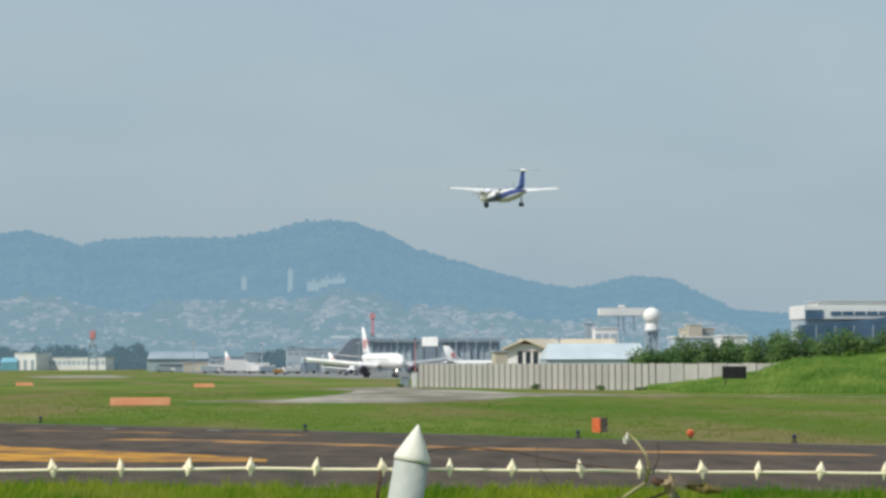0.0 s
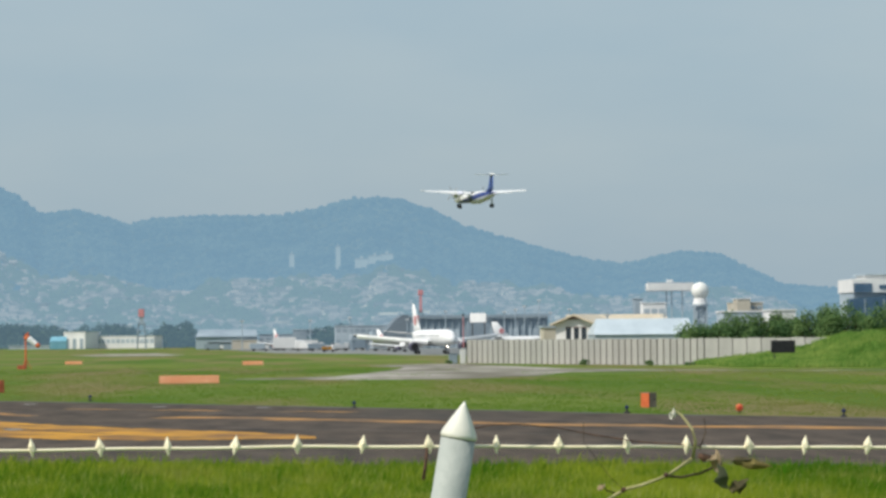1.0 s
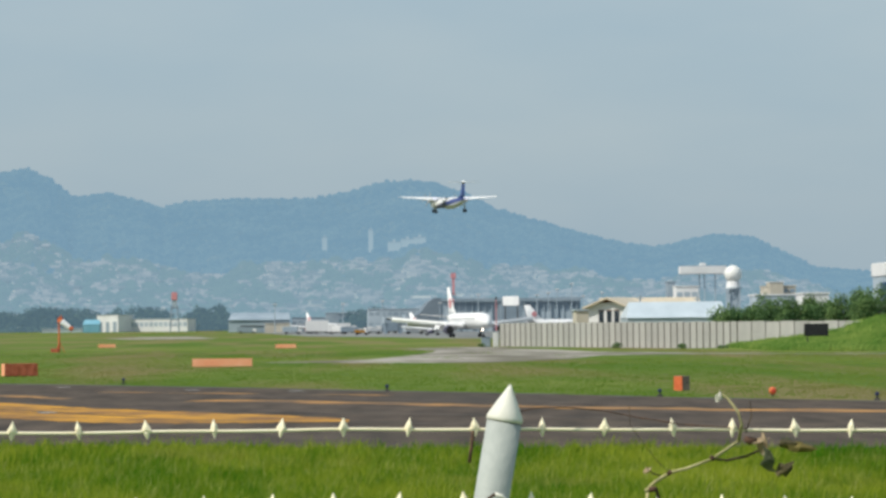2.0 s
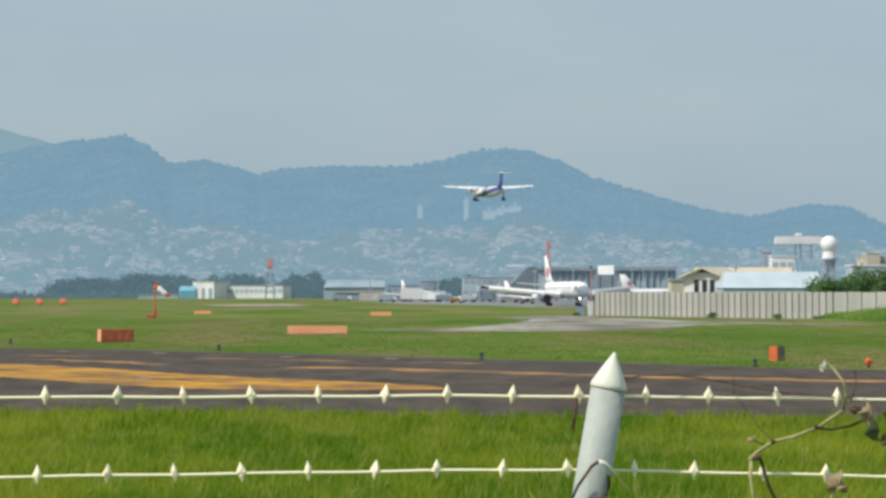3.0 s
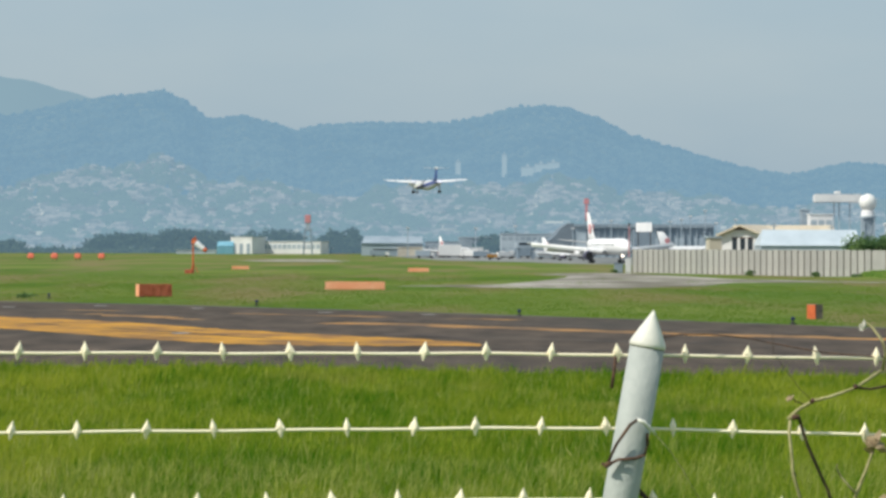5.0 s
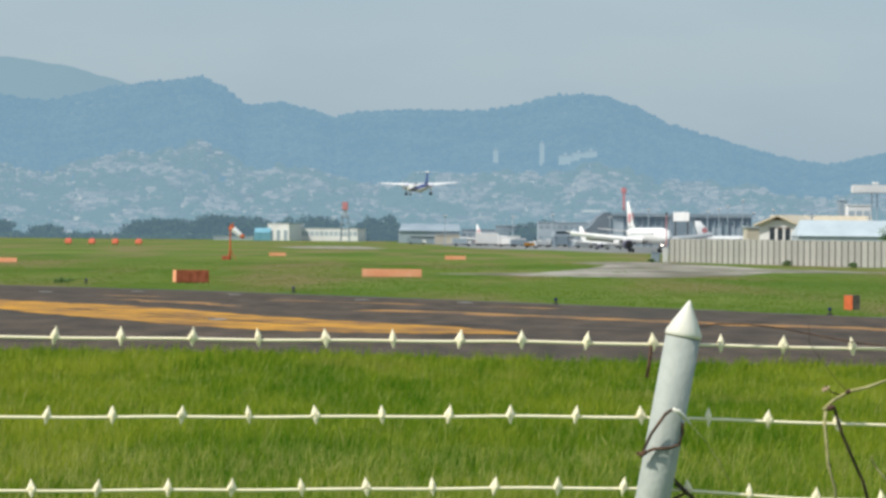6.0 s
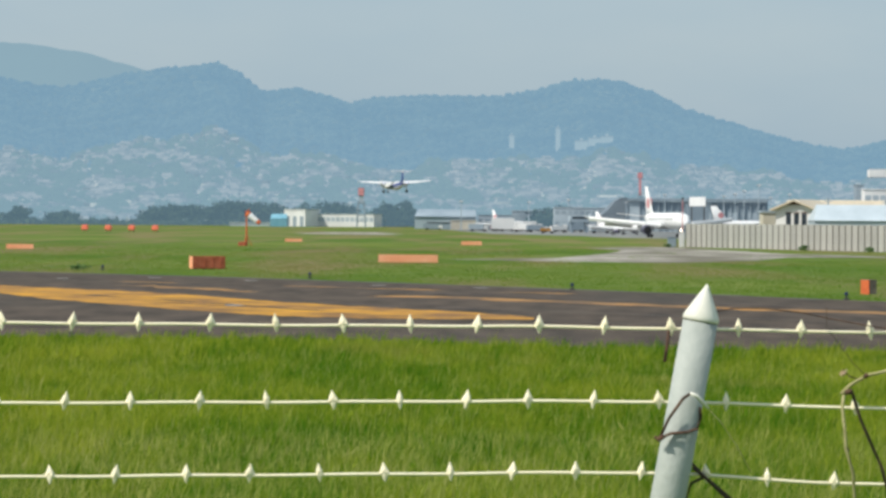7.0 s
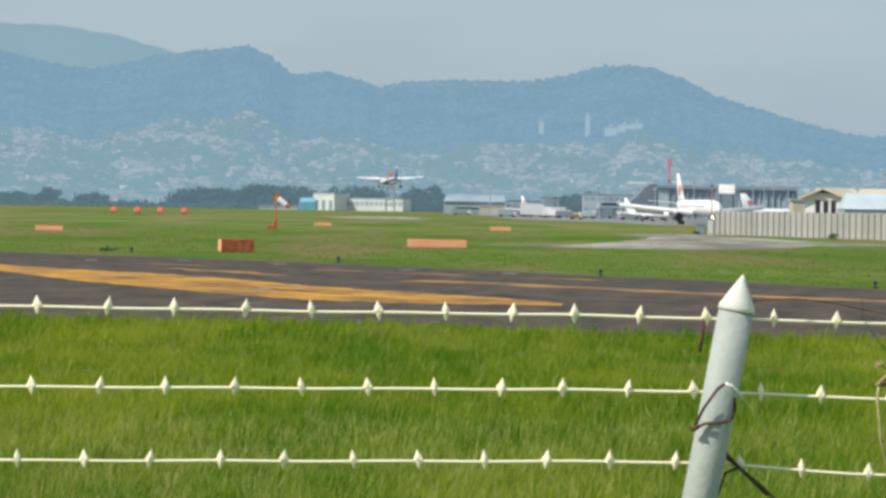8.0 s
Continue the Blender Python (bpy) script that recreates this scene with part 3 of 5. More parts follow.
# ---- trees ----
def crown(bm, center, radii, leaves, size, r):
    """Many small leaves on uneven clumps, with gaps between them."""
    clumps = []
    for _ in range(16):
        d = Vector((r.gauss(0, 1), r.gauss(0, 1), r.gauss(0.2, 0.8))).normalized() * r.uniform(0.35, 0.8)
        clumps.append((Vector((d.x * radii[0], d.y * radii[1], d.z * radii[2])), r.uniform(0.3, 0.55)))
    for _ in range(leaves):
        c, q = r.choice(clumps)
        d = Vector((r.gauss(0, 1), r.gauss(0, 1), r.gauss(0, 1))).normalized() * q * r.uniform(0.5, 1.1)
        p = Vector(center) + c + Vector((d.x * radii[0], d.y * radii[1], d.z * radii[2]))
        n = (d + Vector((r.gauss(0, 0.5), r.gauss(0, 0.5), r.gauss(0.3, 0.5)))).normalized()
        u = n.orthogonal().normalized()
        u.rotate(Matrix.Rotation(r.uniform(0, 6.28), 3, n))
        w = n.cross(u)
        a, b = size * r.uniform(0.6, 1.3), size * r.uniform(0.4, 0.8)
        bm.faces.new([bm.verts.new(p + v) for v in (-u * a, -w * b, u * a, w * b)])
    return bm


def tree(name, m, height, spread, leaves, size, leafmat, label, seed, group):
    r = random.Random(seed)
    ob = thing(name, m, label, "tree", group)
    bm = B()
    tube(bm, [(0, 0, -0.3), (0.05 * spread, 0, height * 0.3), (0, 0.03 * spread, height * 0.62)], [0.05 * height, 0.035 * height, 0.015 * height], 7)
    for k in range(4):
        a = k * 1.6 + r.random()
        tube(bm, [(0, 0, height * (0.28 + 0.06 * k)), (math.cos(a) * spread * 0.55, math.sin(a) * spread * 0.5, height * (0.55 + 0.05 * k))], [0.02 * height, 0.006 * height], 5)
    part("trunk", bm, M_BARK, ob)
    part("crown", crown(B(), (0, 0, height * 0.47), (spread, spread * 0.8, height * 0.55), leaves, size, r), leafmat, ob)
    return ob


def place_tree(name, az, top_el, base_z, y, spread, leaves, size, mat, label, seed, group):
    p = at(az, top_el, y)
    tree(name, pose(p.x, y, base_z), (p.z - base_z), spread, leaves, size, mat, label, seed, group)


for k in range(25):
    az = 740 + 24 * k
    r = random.Random(100 + k)
    top = np.interp(az, [742, 800, 905, 960, 1010, 1100, 1170, 1320], [22, 30, 34, 51, 47, 51, 46, 52]) + r.uniform(-5, 4)
    y = 566 + r.uniform(-10, 25)
    x = az / FOC * y
    place_tree("shrub_tree", az, top, float(ground_z(x, y)) - 0.2, y, r.uniform(3.0, 4.6), 3400, 0.27, M_LEAF, "dark green bushy tree behind a grassy knoll", 200 + k, "trees on the knoll")
for k in range(9):
    r = random.Random(300 + k)
    az = 1085 + 28 * k
    y = 522 + r.uniform(0, 18)
    x = az / FOC * y
    place_tree("weed_bush", az, r.uniform(8, 18) + (az - 1085) * 0.08, float(ground_z(x, y)) - 0.2, y, r.uniform(1.6, 2.8), 500, 0.26, M_LEAF_LIGHT, "light green weedy bush on a grassy knoll", 320 + k, "bushes on the knoll")
for k, (az, top, y, spread) in enumerate(((-905, 8, 2150, 10), (-845, 14, 2150, 9), (-765, 12, 2150, 11), (-600, 18, 2110, 12), (-570, 22, 2110, 12), (-540, 24, 2110, 12), (-508, 22, 2110, 11), (-478, 27, 2110, 12), (-448, 29, 2110, 12),
                                         (-418, 28, 2110, 12), (-395, 24, 2120, 10), (-330, 26, 2080, 11), (-300, 28, 2080, 11), (-272, 24, 2080, 9), (-196, 26, 1990, 9), (-176, 34, 1990, 9), (-158, 24, 1990, 9), (92, 20, 1640, 10), (120, 24, 1640, 9))):
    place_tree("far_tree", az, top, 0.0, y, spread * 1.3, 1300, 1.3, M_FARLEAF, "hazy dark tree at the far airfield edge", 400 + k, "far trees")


def far_hedge():
    """Low scrub along the far edge of the field."""
    g = np.random.default_rng(21)
    n = 7000
    y = g.uniform(1990, 2100, n)
    x = g.uniform(-1000, -60, n) / FOC * y
    z = np.abs(g.normal(0, 1, n)) * (0.9 + 0.8 * np.sin(x * 0.13) ** 2)
    u = g.normal(0, 1, (n, 3)) * 0.9
    w = g.normal(0, 1, (n, 3)) * 0.6
    c = np.stack([x, y, z + 0.3], 1)
    verts = np.stack([c - u, c - w, c + u, c + w], 1).reshape(-1, 3)
    verts[:, 2] = np.maximum(verts[:, 2], 0.01)
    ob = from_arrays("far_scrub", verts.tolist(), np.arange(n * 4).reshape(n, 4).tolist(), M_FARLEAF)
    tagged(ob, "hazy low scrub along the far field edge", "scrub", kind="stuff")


far_hedge()
grass("knoll_weeds", 36000, 438, 570, (0.13, 0.25), 0.3, 1.25, 0.09, M_WEED, "rank green weeds on a low knoll", lambda x, y: ground_z(x, y) > 0.25, 6, 5, 0.5)

# ---- concrete panel wall ----
def panel_wall(name, a, b, count, height, label, cap, gap=0.16):
    a, b = Vector((*a, 0)), Vector((*b, 0))
    d = b - a
    step = d.length / count
    yaw = math.degrees(math.atan2(d.y, d.x))
    wall = thing(name, pose(a.x, a.y, 0, 0, 0, yaw), label, "wall", kind="structure")
    part("backing", box(B(), 0, d.length, -0.06, 0.14, -0.3, height - 0.08), M_JOINT, wall)
    mesh = None
    for k in range(count):
        if mesh is None:
            bm = box(B(), gap, step - gap, -0.20, -0.062, -0.3, height, 0.03)
            first = part("panel", bm, M_PANEL, wall)
            mesh = first.data
            post_bm = box(B(), 0.02 - gap, gap - 0.02, -0.11, -0.063, -0.3, height - 0.05)
            bar = part("joint_post", post_bm, M_JOINT, wall)
        else:
            p = new("panel", mesh)
            p.parent = wall
            p.location = (step * k, 0, 0.05 * math.sin(k * 2.3))
            q = new("joint_post", bar.data)
            q.parent = wall
            q.location = (step * k, 0, 0)
    if cap:
        part("rail", box(B(), 0, d.length, -0.225, -0.205, height * 0.52, height * 0.52 + 0.07), M_PANEL, wall)
    return wall


panel_wall("wall_1", (37.5, 617), (72, 527), 40, 4.6, "long grey concrete panel wall", False, 0.25)
panel_wall("wall_2", (72.0, 526.9), (96.5, 499), 12, 4.6, "grey concrete panel wall running into a knoll", True, 0.09)

end_box = thing("utility_cabinet", pose(36.2, 611, 0), "pale grey utility cabinet at the end of a wall", "cabinet")
part("body", box(B(), -0.55, 0.55, -0.5, 0.5, 0, 2.9, 0.06), M_WHITEWALL, end_box)
part("door", box(B(), -0.42, 0.42, -0.55, -0.502, 0.3, 2.6, 0.02), M_WHITEWALL, end_box)
part("roof", box(B(), -0.65, 0.65, -0.6, 0.6, 2.905, 3.05, 0.03), M_GREYWALL, end_box)
dark_box = thing("utility_cabinet", pose(34.3, 611, 0), "dark grey low cabinet in weeds beside a wall", "cabinet")
part("body", box(B(), -0.85, 0.85, -0.5, 0.5, -0.1, 1.75, 0.08), M_DARKWALL, dark_box)
part("lid", box(B(), -0.92, 0.92, -0.56, 0.56, 1.755, 1.9, 0.04), M_DARKWALL, dark_box)
part("door", box(B(), -0.7, 0.7, -0.56, -0.505, 0.2, 1.6, 0.02), M_DARKWALL, dark_box)
tree("weed_bush", pose(33.4, 609, -0.1), 0.9, 0.8, 120, 0.18, M_LEAF, "dark low weed beside a cabinet", 77, "bushes on the knoll")
for k, (az, y) in enumerate(((545, 560), (660, 540), (735, 518))):
    tree("weed_bush", pose(az / FOC * y, y, -0.1), 1.1, 1.0, 160, 0.2, M_LEAF, "dark low bush at the foot of a wall", 80 + k, "bushes on the knoll")

mast = thing("warning_mast", pose(36.45, 613.5, 0), "thin red mast beside the wall's end", "mast")
part("pole", tube(B(), [(0, 0, 0), (0, 0, 9.2)], [0.13, 0.09], 8), M_FARRED, mast)
part("lamp", tube(B(), [(0, 0, 9.2), (0, 0, 9.7)], 0.2, 8), M_DARK, mast)
part("foot", box(B(), -0.3, 0.3, -0.3, 0.3, 0, 0.3, 0.04), M_DARK, mast)

sign = thing("sign_board", pose(*at(902, -55, 470).xy, 0), "black rectangular board on a thin post", "sign")
zs = float(ground_z(*at(902, -55, 470).xy))
sign.location.z = zs
part("board", box(B(), -1.75, 1.75, -0.08, 0.08, 5.2 - zs - 2.75, 5.2 - zs - 1.05, 0.03), M_BLACK, sign)
part("frame", box(B(), -1.85, 1.85, 0.085, 0.16, 5.2 - zs - 2.85, 5.2 - zs - 0.95, 0.02), M_DARK, sign)
part("post", tube(B(), [(-1.3, 0.2, -0.1), (-1.3, 0.2, 5.2 - zs - 1.2)], 0.08, 8), M_DARK, sign)

# ---- orange markers on the grass ----
def marker_panel(name, az, el, w, h, depth, yaw, mat, side_mat, label, ribs):
    g = ray_ground(az, el)
    ob = thing(name, pose(g.x, g.y, 0, 0, 0, yaw), label, "marker", "orange markers")
    part("panel", box(B(), -w / 2, w / 2, -depth / 2, depth / 2, 0.08, h, 0.03), mat, ob)
    part("side", box(B(), -w / 2 - 0.05, -w / 2 - 0.003, -depth / 2, depth / 2, 0.08, h, 0.01), side_mat, ob)
    for k in range(ribs):
        x = -w / 2 + (k + 0.5) * w / ribs
        part("rib", box(B(), x - 0.04, x + 0.04, -depth / 2 - 0.03, -depth / 2 - 0.003, 0.1, h - 0.04), mat, ob)
        part("foot", box(B(), x - 0.06, x + 0.06, -depth / 2, depth / 2, -0.1, 0.076), M_DARK, ob)
    return ob


M_ORANGE_DARK = material("red_brown_panel", (0.36, 0.085, 0.04), (0.54, 0.16, 0.09), 0.8, 1.5)
marker_panel("marker_box", -509, -92, 3.3, 1.3, 1.6, 17, M_ORANGE_DARK, M_ORANGE_FADED, "red-brown box with an orange end on grass", 4)
marker_panel("orange_barrier", -153, -79, 6.9, 1.0, 0.5, 3, M_ORANGE_FADED, M_ORANGE_FADED, "long faded orange panel on grass", 2)
marker_panel("orange_barrier", -356, -43, 3.6, 0.75, 0.4, 0, M_ORANGE_FADED, M_ORANGE_FADED, "small faded orange panel on grass", 2)
marker_panel("orange_barrier", -41, -47, 4.0, 0.85, 0.4, 0, M_ORANGE_FADED, M_ORANGE_FADED, "small faded orange panel on grass", 2)
marker_panel("orange_barrier", -842, -59, 4.2, 0.8, 0.4, 0, M_ORANGE_FADED, M_ORANGE_FADED, "faded orange panel on grass", 3)
eg = ray_ground(661, -128)
ebox = thing("equipment_box", pose(eg.x, eg.y, 0, 0, 0, 42), "orange box with its shaded side painted brown on grass", "box", "orange markers")
# body colour holds the shade; only the sunward panel stays orange
part("body", box(B(), -0.40, 0.40, -0.40, 0.40, 0.03, 1.0, 0.02), M_BOXSIDE, ebox)
part("orange_panel", box(B(), -0.44, -0.403, -0.40, 0.40, 0.0, 1.02, 0.01), M_ORANGE, ebox)
part("lid", box(B(), -0.43, 0.43, -0.43, 0.43, 1.022, 1.06, 0.01), M_BOXSIDE, ebox)
part("handle", box(B(), 0.0, 0.22, -0.44, -0.403, 0.55, 0.62, 0.01), M_DARK, ebox)


def ball_light(az, el, radius, label, group):
    g = ray_ground(az, el)
    ob = thing("signal_light", pose(g.x, g.y, 0), label, "light", group)
    bm = B()
    n = 7
    loft(bm, [ring((0, 0, radius * 1.4 - radius * math.cos(math.pi * (k + 0.4) / n)), (0, 0, 1), radius * math.sin(math.pi * (k + 0.4) / n), n=14) for k in range(n)])
    part("housing", bm, M_ORANGE, ob, smooth=True)
    part("stem", tube(B(), [(0, 0, -0.1), (0, 0, radius * 0.6)], radius * 0.3, 8), M_DARK, ob)
    part("lens", tube(B(), [(0, -radius * 1.05, radius * 1.4), (0, -radius * 0.9, radius * 1.4)], radius * 0.45, 10), M_RED, ob)


ball_light(823, -140, 0.26, "round orange light on a short stem in grass", "orange lights")
M_PAPI = material("bright_orange_paint", (0.95, 0.22, 0.13), (0.98, 0.30, 0.19), 0.5, 1)
for k in range(4):
    g = at(-727 + 41.6 * k, 0, 1090)
    ob = thing("approach_light_unit", pose(g.x, g.y, 0), "bright orange slope indicator light box", "light", "slope indicator lights")
    part("housing", box(B(), -1.15, 1.15, -0.9, 0.9, 0.5, 2.3, 0.35), M_PAPI, ob)
    part("leg", box(B(), -0.8, -0.6, -0.2, 0.2, 0, 0.496), M_DARK, ob)
    part("leg", box(B(), 0.6, 0.8, -0.2, 0.2, 0, 0.496), M_DARK, ob)
    part("lens", box(B(), -0.7, 0.7, 0.902, 0.95, 1.0, 1.9), M_RED, ob)


def edge_light(x, y):
    ob = thing("taxiway_light", pose(x, y, 0.0), "small dark blue taxiway edge light", "light", "taxiway lights")
    part("base", tube(B(), [(0, 0, -0.05), (0, 0, 0.12)], 0.2, 10), M_DARK, ob)
    part("stem", tube(B(), [(0, 0, 0.12), (0, 0, 0.32)], 0.07, 8), M_DARK, ob)
    part("lens", tube(B(), [(0, 0, 0.32), (0, 0, 0.40), (0, 0, 0.52)], [0.12, 0.15, 0.07], 10), M_BLUE_LENS, ob)


for x, y in ((-15.9, 271), (5.75, 233.5), (23.4, 210), (-38, 305), (35.3, 195), (-62, 336)):
    edge_light(x, y)
tree("weed_bush", pose(-40, 303, -0.05), 0.7, 0.9, 120, 0.14, M_LEAF, "small dark weed tuft at the taxiway edge", 91, "bushes on the knoll")

# ---- windsock ----
def windsock():
    g = ray_ground(-440, -50)
    k = g.y / FOC
    ob = thing("windsock", pose(g.x, g.y, 0), "red and white windsock on an orange mast", "windsock")
    top = 62 * k
    part("mast", tube(B(), [(0, 0, 0), (0, 0, top)], [0.2, 0.13], 8), M_ORANGE, ob)
    for a in (0, 2.1, 4.2):
        part("brace", tube(B(), [(math.cos(a) * 1.0, math.sin(a) * 1.0, 0), (0, 0, 2.1)], 0.06, 6), M_ORANGE, ob)
    part("foot_block", box(B(), -1.5, 0.1, -0.5, 0.5, -0.1, 0.7, 0.1), M_ORANGE_DARK, ob)
    part("hoop", tube(B(), [(0, 0, top - 0.05), (0.15, 0, top - 0.2)], 0.62, 12), M_ORANGE, ob)
    ax = Vector((0.82, -0.2, -0.62)).normalized()
    start = Vector((0.1, 0, top - 0.5))
    for i in range(5):
        a, b = start + ax * 0.62 * i, start + ax * 0.62 * (i + 1)
        ra, rb = 0.66 - 0.06 * i, 0.66 - 0.06 * (i + 1)
        part("sleeve", loft(B(), [ring(a, ax, ra), ring(b, ax, rb)]), M_ORANGE if i in (0, 4) else M_JET, ob, smooth=True)


windsock()

# ---- far buildings ----
def building(name, az0, az1, top, y, depth, wallmat, roofmat, label, category="building", roof="flat", openings=0, band=False, base=0.0, yaw=0, storeys=1, group="airport buildings"):
    a, b = at(az0, top, y), at(az1, top, y)
    w, h = (b.x - a.x) / 2, a.z - base
    ob = thing(name, pose((a.x + b.x) / 2, y + depth / 2, base, 0, 0, yaw), label, category, group)
    d = depth / 2
    if roof == "gable":
        e = h * 0.68
        part("wall", prism(B(), [(-w, 0), (w, 0), (w, e), (0, h - 0.25), (-w, e)], -d, d), wallmat, ob)
        for sgn in (-1, 1):
            bm = B()
            q = [(0, h), (sgn * w * 1.08, e - 0.1 * h * 0.3), (sgn * w * 1.08, e - 0.1 * h * 0.3 - 0.3), (0, h - 0.3)]
            part("roof", prism(bm, q, -d * 1.05, d * 1.05), roofmat, ob)
    elif roof == "slope":
        e = h * 0.62
        part("wall", box(B(), -w, w, -d, d, -0.2, e), wallmat, ob)
        bm = B()
        loft(bm, [[Vector((-w * 1.02, -d * 1.04, e + 0.02)), Vector((w * 1.02, -d * 1.04, e + 0.02)), Vector((w * 1.02, d * 1.04, e + 0.02)), Vector((-w * 1.02, d * 1.04, e + 0.02))],
                  [Vector((-w * 0.9, -0.1 * d, h)), Vector((w * 0.98, -0.1 * d, h)), Vector((w * 0.98, 0.1 * d, h)), Vector((-w * 0.9, 0.1 * d, h))]])
        part("roof", bm, roofmat, ob)
    else:
        part("wall", box(B(), -w, w, -d, d, -0.2, h - 0.4), wallmat, ob)
        part("roof", box(B(), -w - 0.3, w + 0.3, -d - 0.3, d + 0.3, h - 0.396, h), roofmat, ob)
    for k in range(openings):
        x = -w + (k + 0.5) * 2 * w / openings
        q = w / openings * 0.5
        part("door", box(B(), x - q, x + q, -d - 0.06, -d + 0.3, 0.0, h * 0.6), M_DARKWALL, ob)
    if band:
        for s in range(storeys):
            z0 = (h - 0.4) * (s + 0.42) / storeys
            n = max(3, int(2 * w / 3))
            for k in range(min(n, 26)):
                x = -w + (k + 0.5) * 2 * w / min(n, 26)
                part("window", box(B(), x - w / min(n, 26) * 0.78, x + w / min(n, 26) * 0.78, -d - 0.05, -d + 0.2, z0, z0 + (h - 0.4) / storeys * 0.34), M_GREYWALL if wallmat == M_WHITEWALL else M_DARKWALL, ob)
    return ob


building("shed", -364, -322, 15, 1910, 20, M_WHITEWALL, M_WHITEWALL, "white shed with dark tall doorways", openings=3, yaw=-24)
building("shed", -321, -206, 8, 1920, 18, M_WHITEWALL, M_GREYWALL, "long low white shed with a window band", band=True, yaw=-14)
building("shed", -398, -369, 7, 1870, 10, M_CYANROOF, M_CYANROOF, "small cyan sheet-metal shed", roof="slope")
building("shed", -470, -400, -8, 1930, 10, M_GREYWALL, M_GREYWALL, "low grey shed at the field's edge")
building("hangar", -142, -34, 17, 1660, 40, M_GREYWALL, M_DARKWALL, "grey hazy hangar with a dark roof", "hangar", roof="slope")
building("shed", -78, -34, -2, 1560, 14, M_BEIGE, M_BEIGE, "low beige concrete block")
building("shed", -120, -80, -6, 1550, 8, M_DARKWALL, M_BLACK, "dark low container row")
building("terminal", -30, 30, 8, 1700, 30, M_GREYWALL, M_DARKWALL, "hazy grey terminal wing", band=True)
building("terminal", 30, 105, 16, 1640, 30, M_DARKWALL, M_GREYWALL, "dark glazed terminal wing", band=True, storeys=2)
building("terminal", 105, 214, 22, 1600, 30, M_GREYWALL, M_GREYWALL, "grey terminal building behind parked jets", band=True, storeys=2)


def ribbed_hangar():
    """Long hazy hangar: a dark hipped end, a plain bay and a long wall of pale ribs."""
    y = 1480
    k = y / FOC
    a = at(190, 0, y)
    ob = thing("hangar", pose(a.x, y, 0), "long slate hangar with pale ribs and hipped end", "hangar", "airport buildings")
    top = lambda el: 5.2 + el * k
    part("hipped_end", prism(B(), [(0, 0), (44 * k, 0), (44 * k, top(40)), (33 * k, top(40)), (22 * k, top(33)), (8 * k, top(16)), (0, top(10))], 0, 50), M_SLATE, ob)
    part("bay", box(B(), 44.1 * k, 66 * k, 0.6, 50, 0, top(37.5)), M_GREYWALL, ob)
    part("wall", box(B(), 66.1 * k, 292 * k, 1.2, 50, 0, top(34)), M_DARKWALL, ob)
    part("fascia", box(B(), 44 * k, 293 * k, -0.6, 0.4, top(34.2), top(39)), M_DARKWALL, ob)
    rib = box(B(), -0.17, 0.17, 0.42, 1.15, 0, top(34))
    first = part("rib", rib, M_GREYWALL, ob)
    first.location.x = 76 * k
    for i in range(1, 19):
        q = new("rib", first.data)
        q.parent = ob
        q.location.x = (76 + 11.6 * i) * k
    for i in range(6):
        x = (84 + 34.8 * i) * k
        part("door", box(B(), x, x + 17 * k, 0.9, 1.19, 0, top(14)), M_GREYWALL, ob)


ribbed_hangar()
building("control_block", 340, 378, 30, 1440, 10, M_DARKWALL, M_DARKWALL, "dark block with white upper cladding", band=True, storeys=2)
building("shed", 474, 496, 18, 700, 10, M_BEIGE, M_GREYWALL, "small beige block beside a hangar")
building("white_block", 652, 692, 58, 1250, 16, M_WHITEWALL, M_WHITEWALL, "white block with a small roof plant", band=True, storeys=2)
building("stair_block", 638, 651, 66, 1260, 10, M_DARKWALL, M_DARKWALL, "dark stair block beside a white building")
building("office", 816, 866, 57, 1400, 24, M_BEIGE, M_BEIGE, "beige office block with stepped roof", band=True, storeys=4)
building("office", 820, 844, 64, 1395, 12, M_BEIGE, M_WHITEWALL, "beige stair tower of an office block")
building("shed", 795, 880, 42, 900, 14, M_GREYWALL, M_WHITEWALL, "grey shed with a white flat roof")
building("shed", 880, 925, 44, 880, 14, M_WHITEWALL, M_WHITEWALL, "low white shed behind trees")
white_panel = thing("white_screen", pose(*at(358, 33.5, 1430).xy, 0, 0, 0, -38), "white panel on a dark block", "panel", "airport buildings")
zw = at(358, 33.5, 1430).z
part("panel", box(B(), -4.4, 4.4, -0.3, 0.0, zw - 2.1, zw + 2.1, 0.1), M_JET, white_panel)
part("leg", box(B(), -3.6, -3.2, 0.02, 0.4, 0, zw), M_DARK, white_panel)
part("leg", box(B(), 3.2, 3.6, 0.02, 0.4, 0, zw), M_DARK, white_panel)


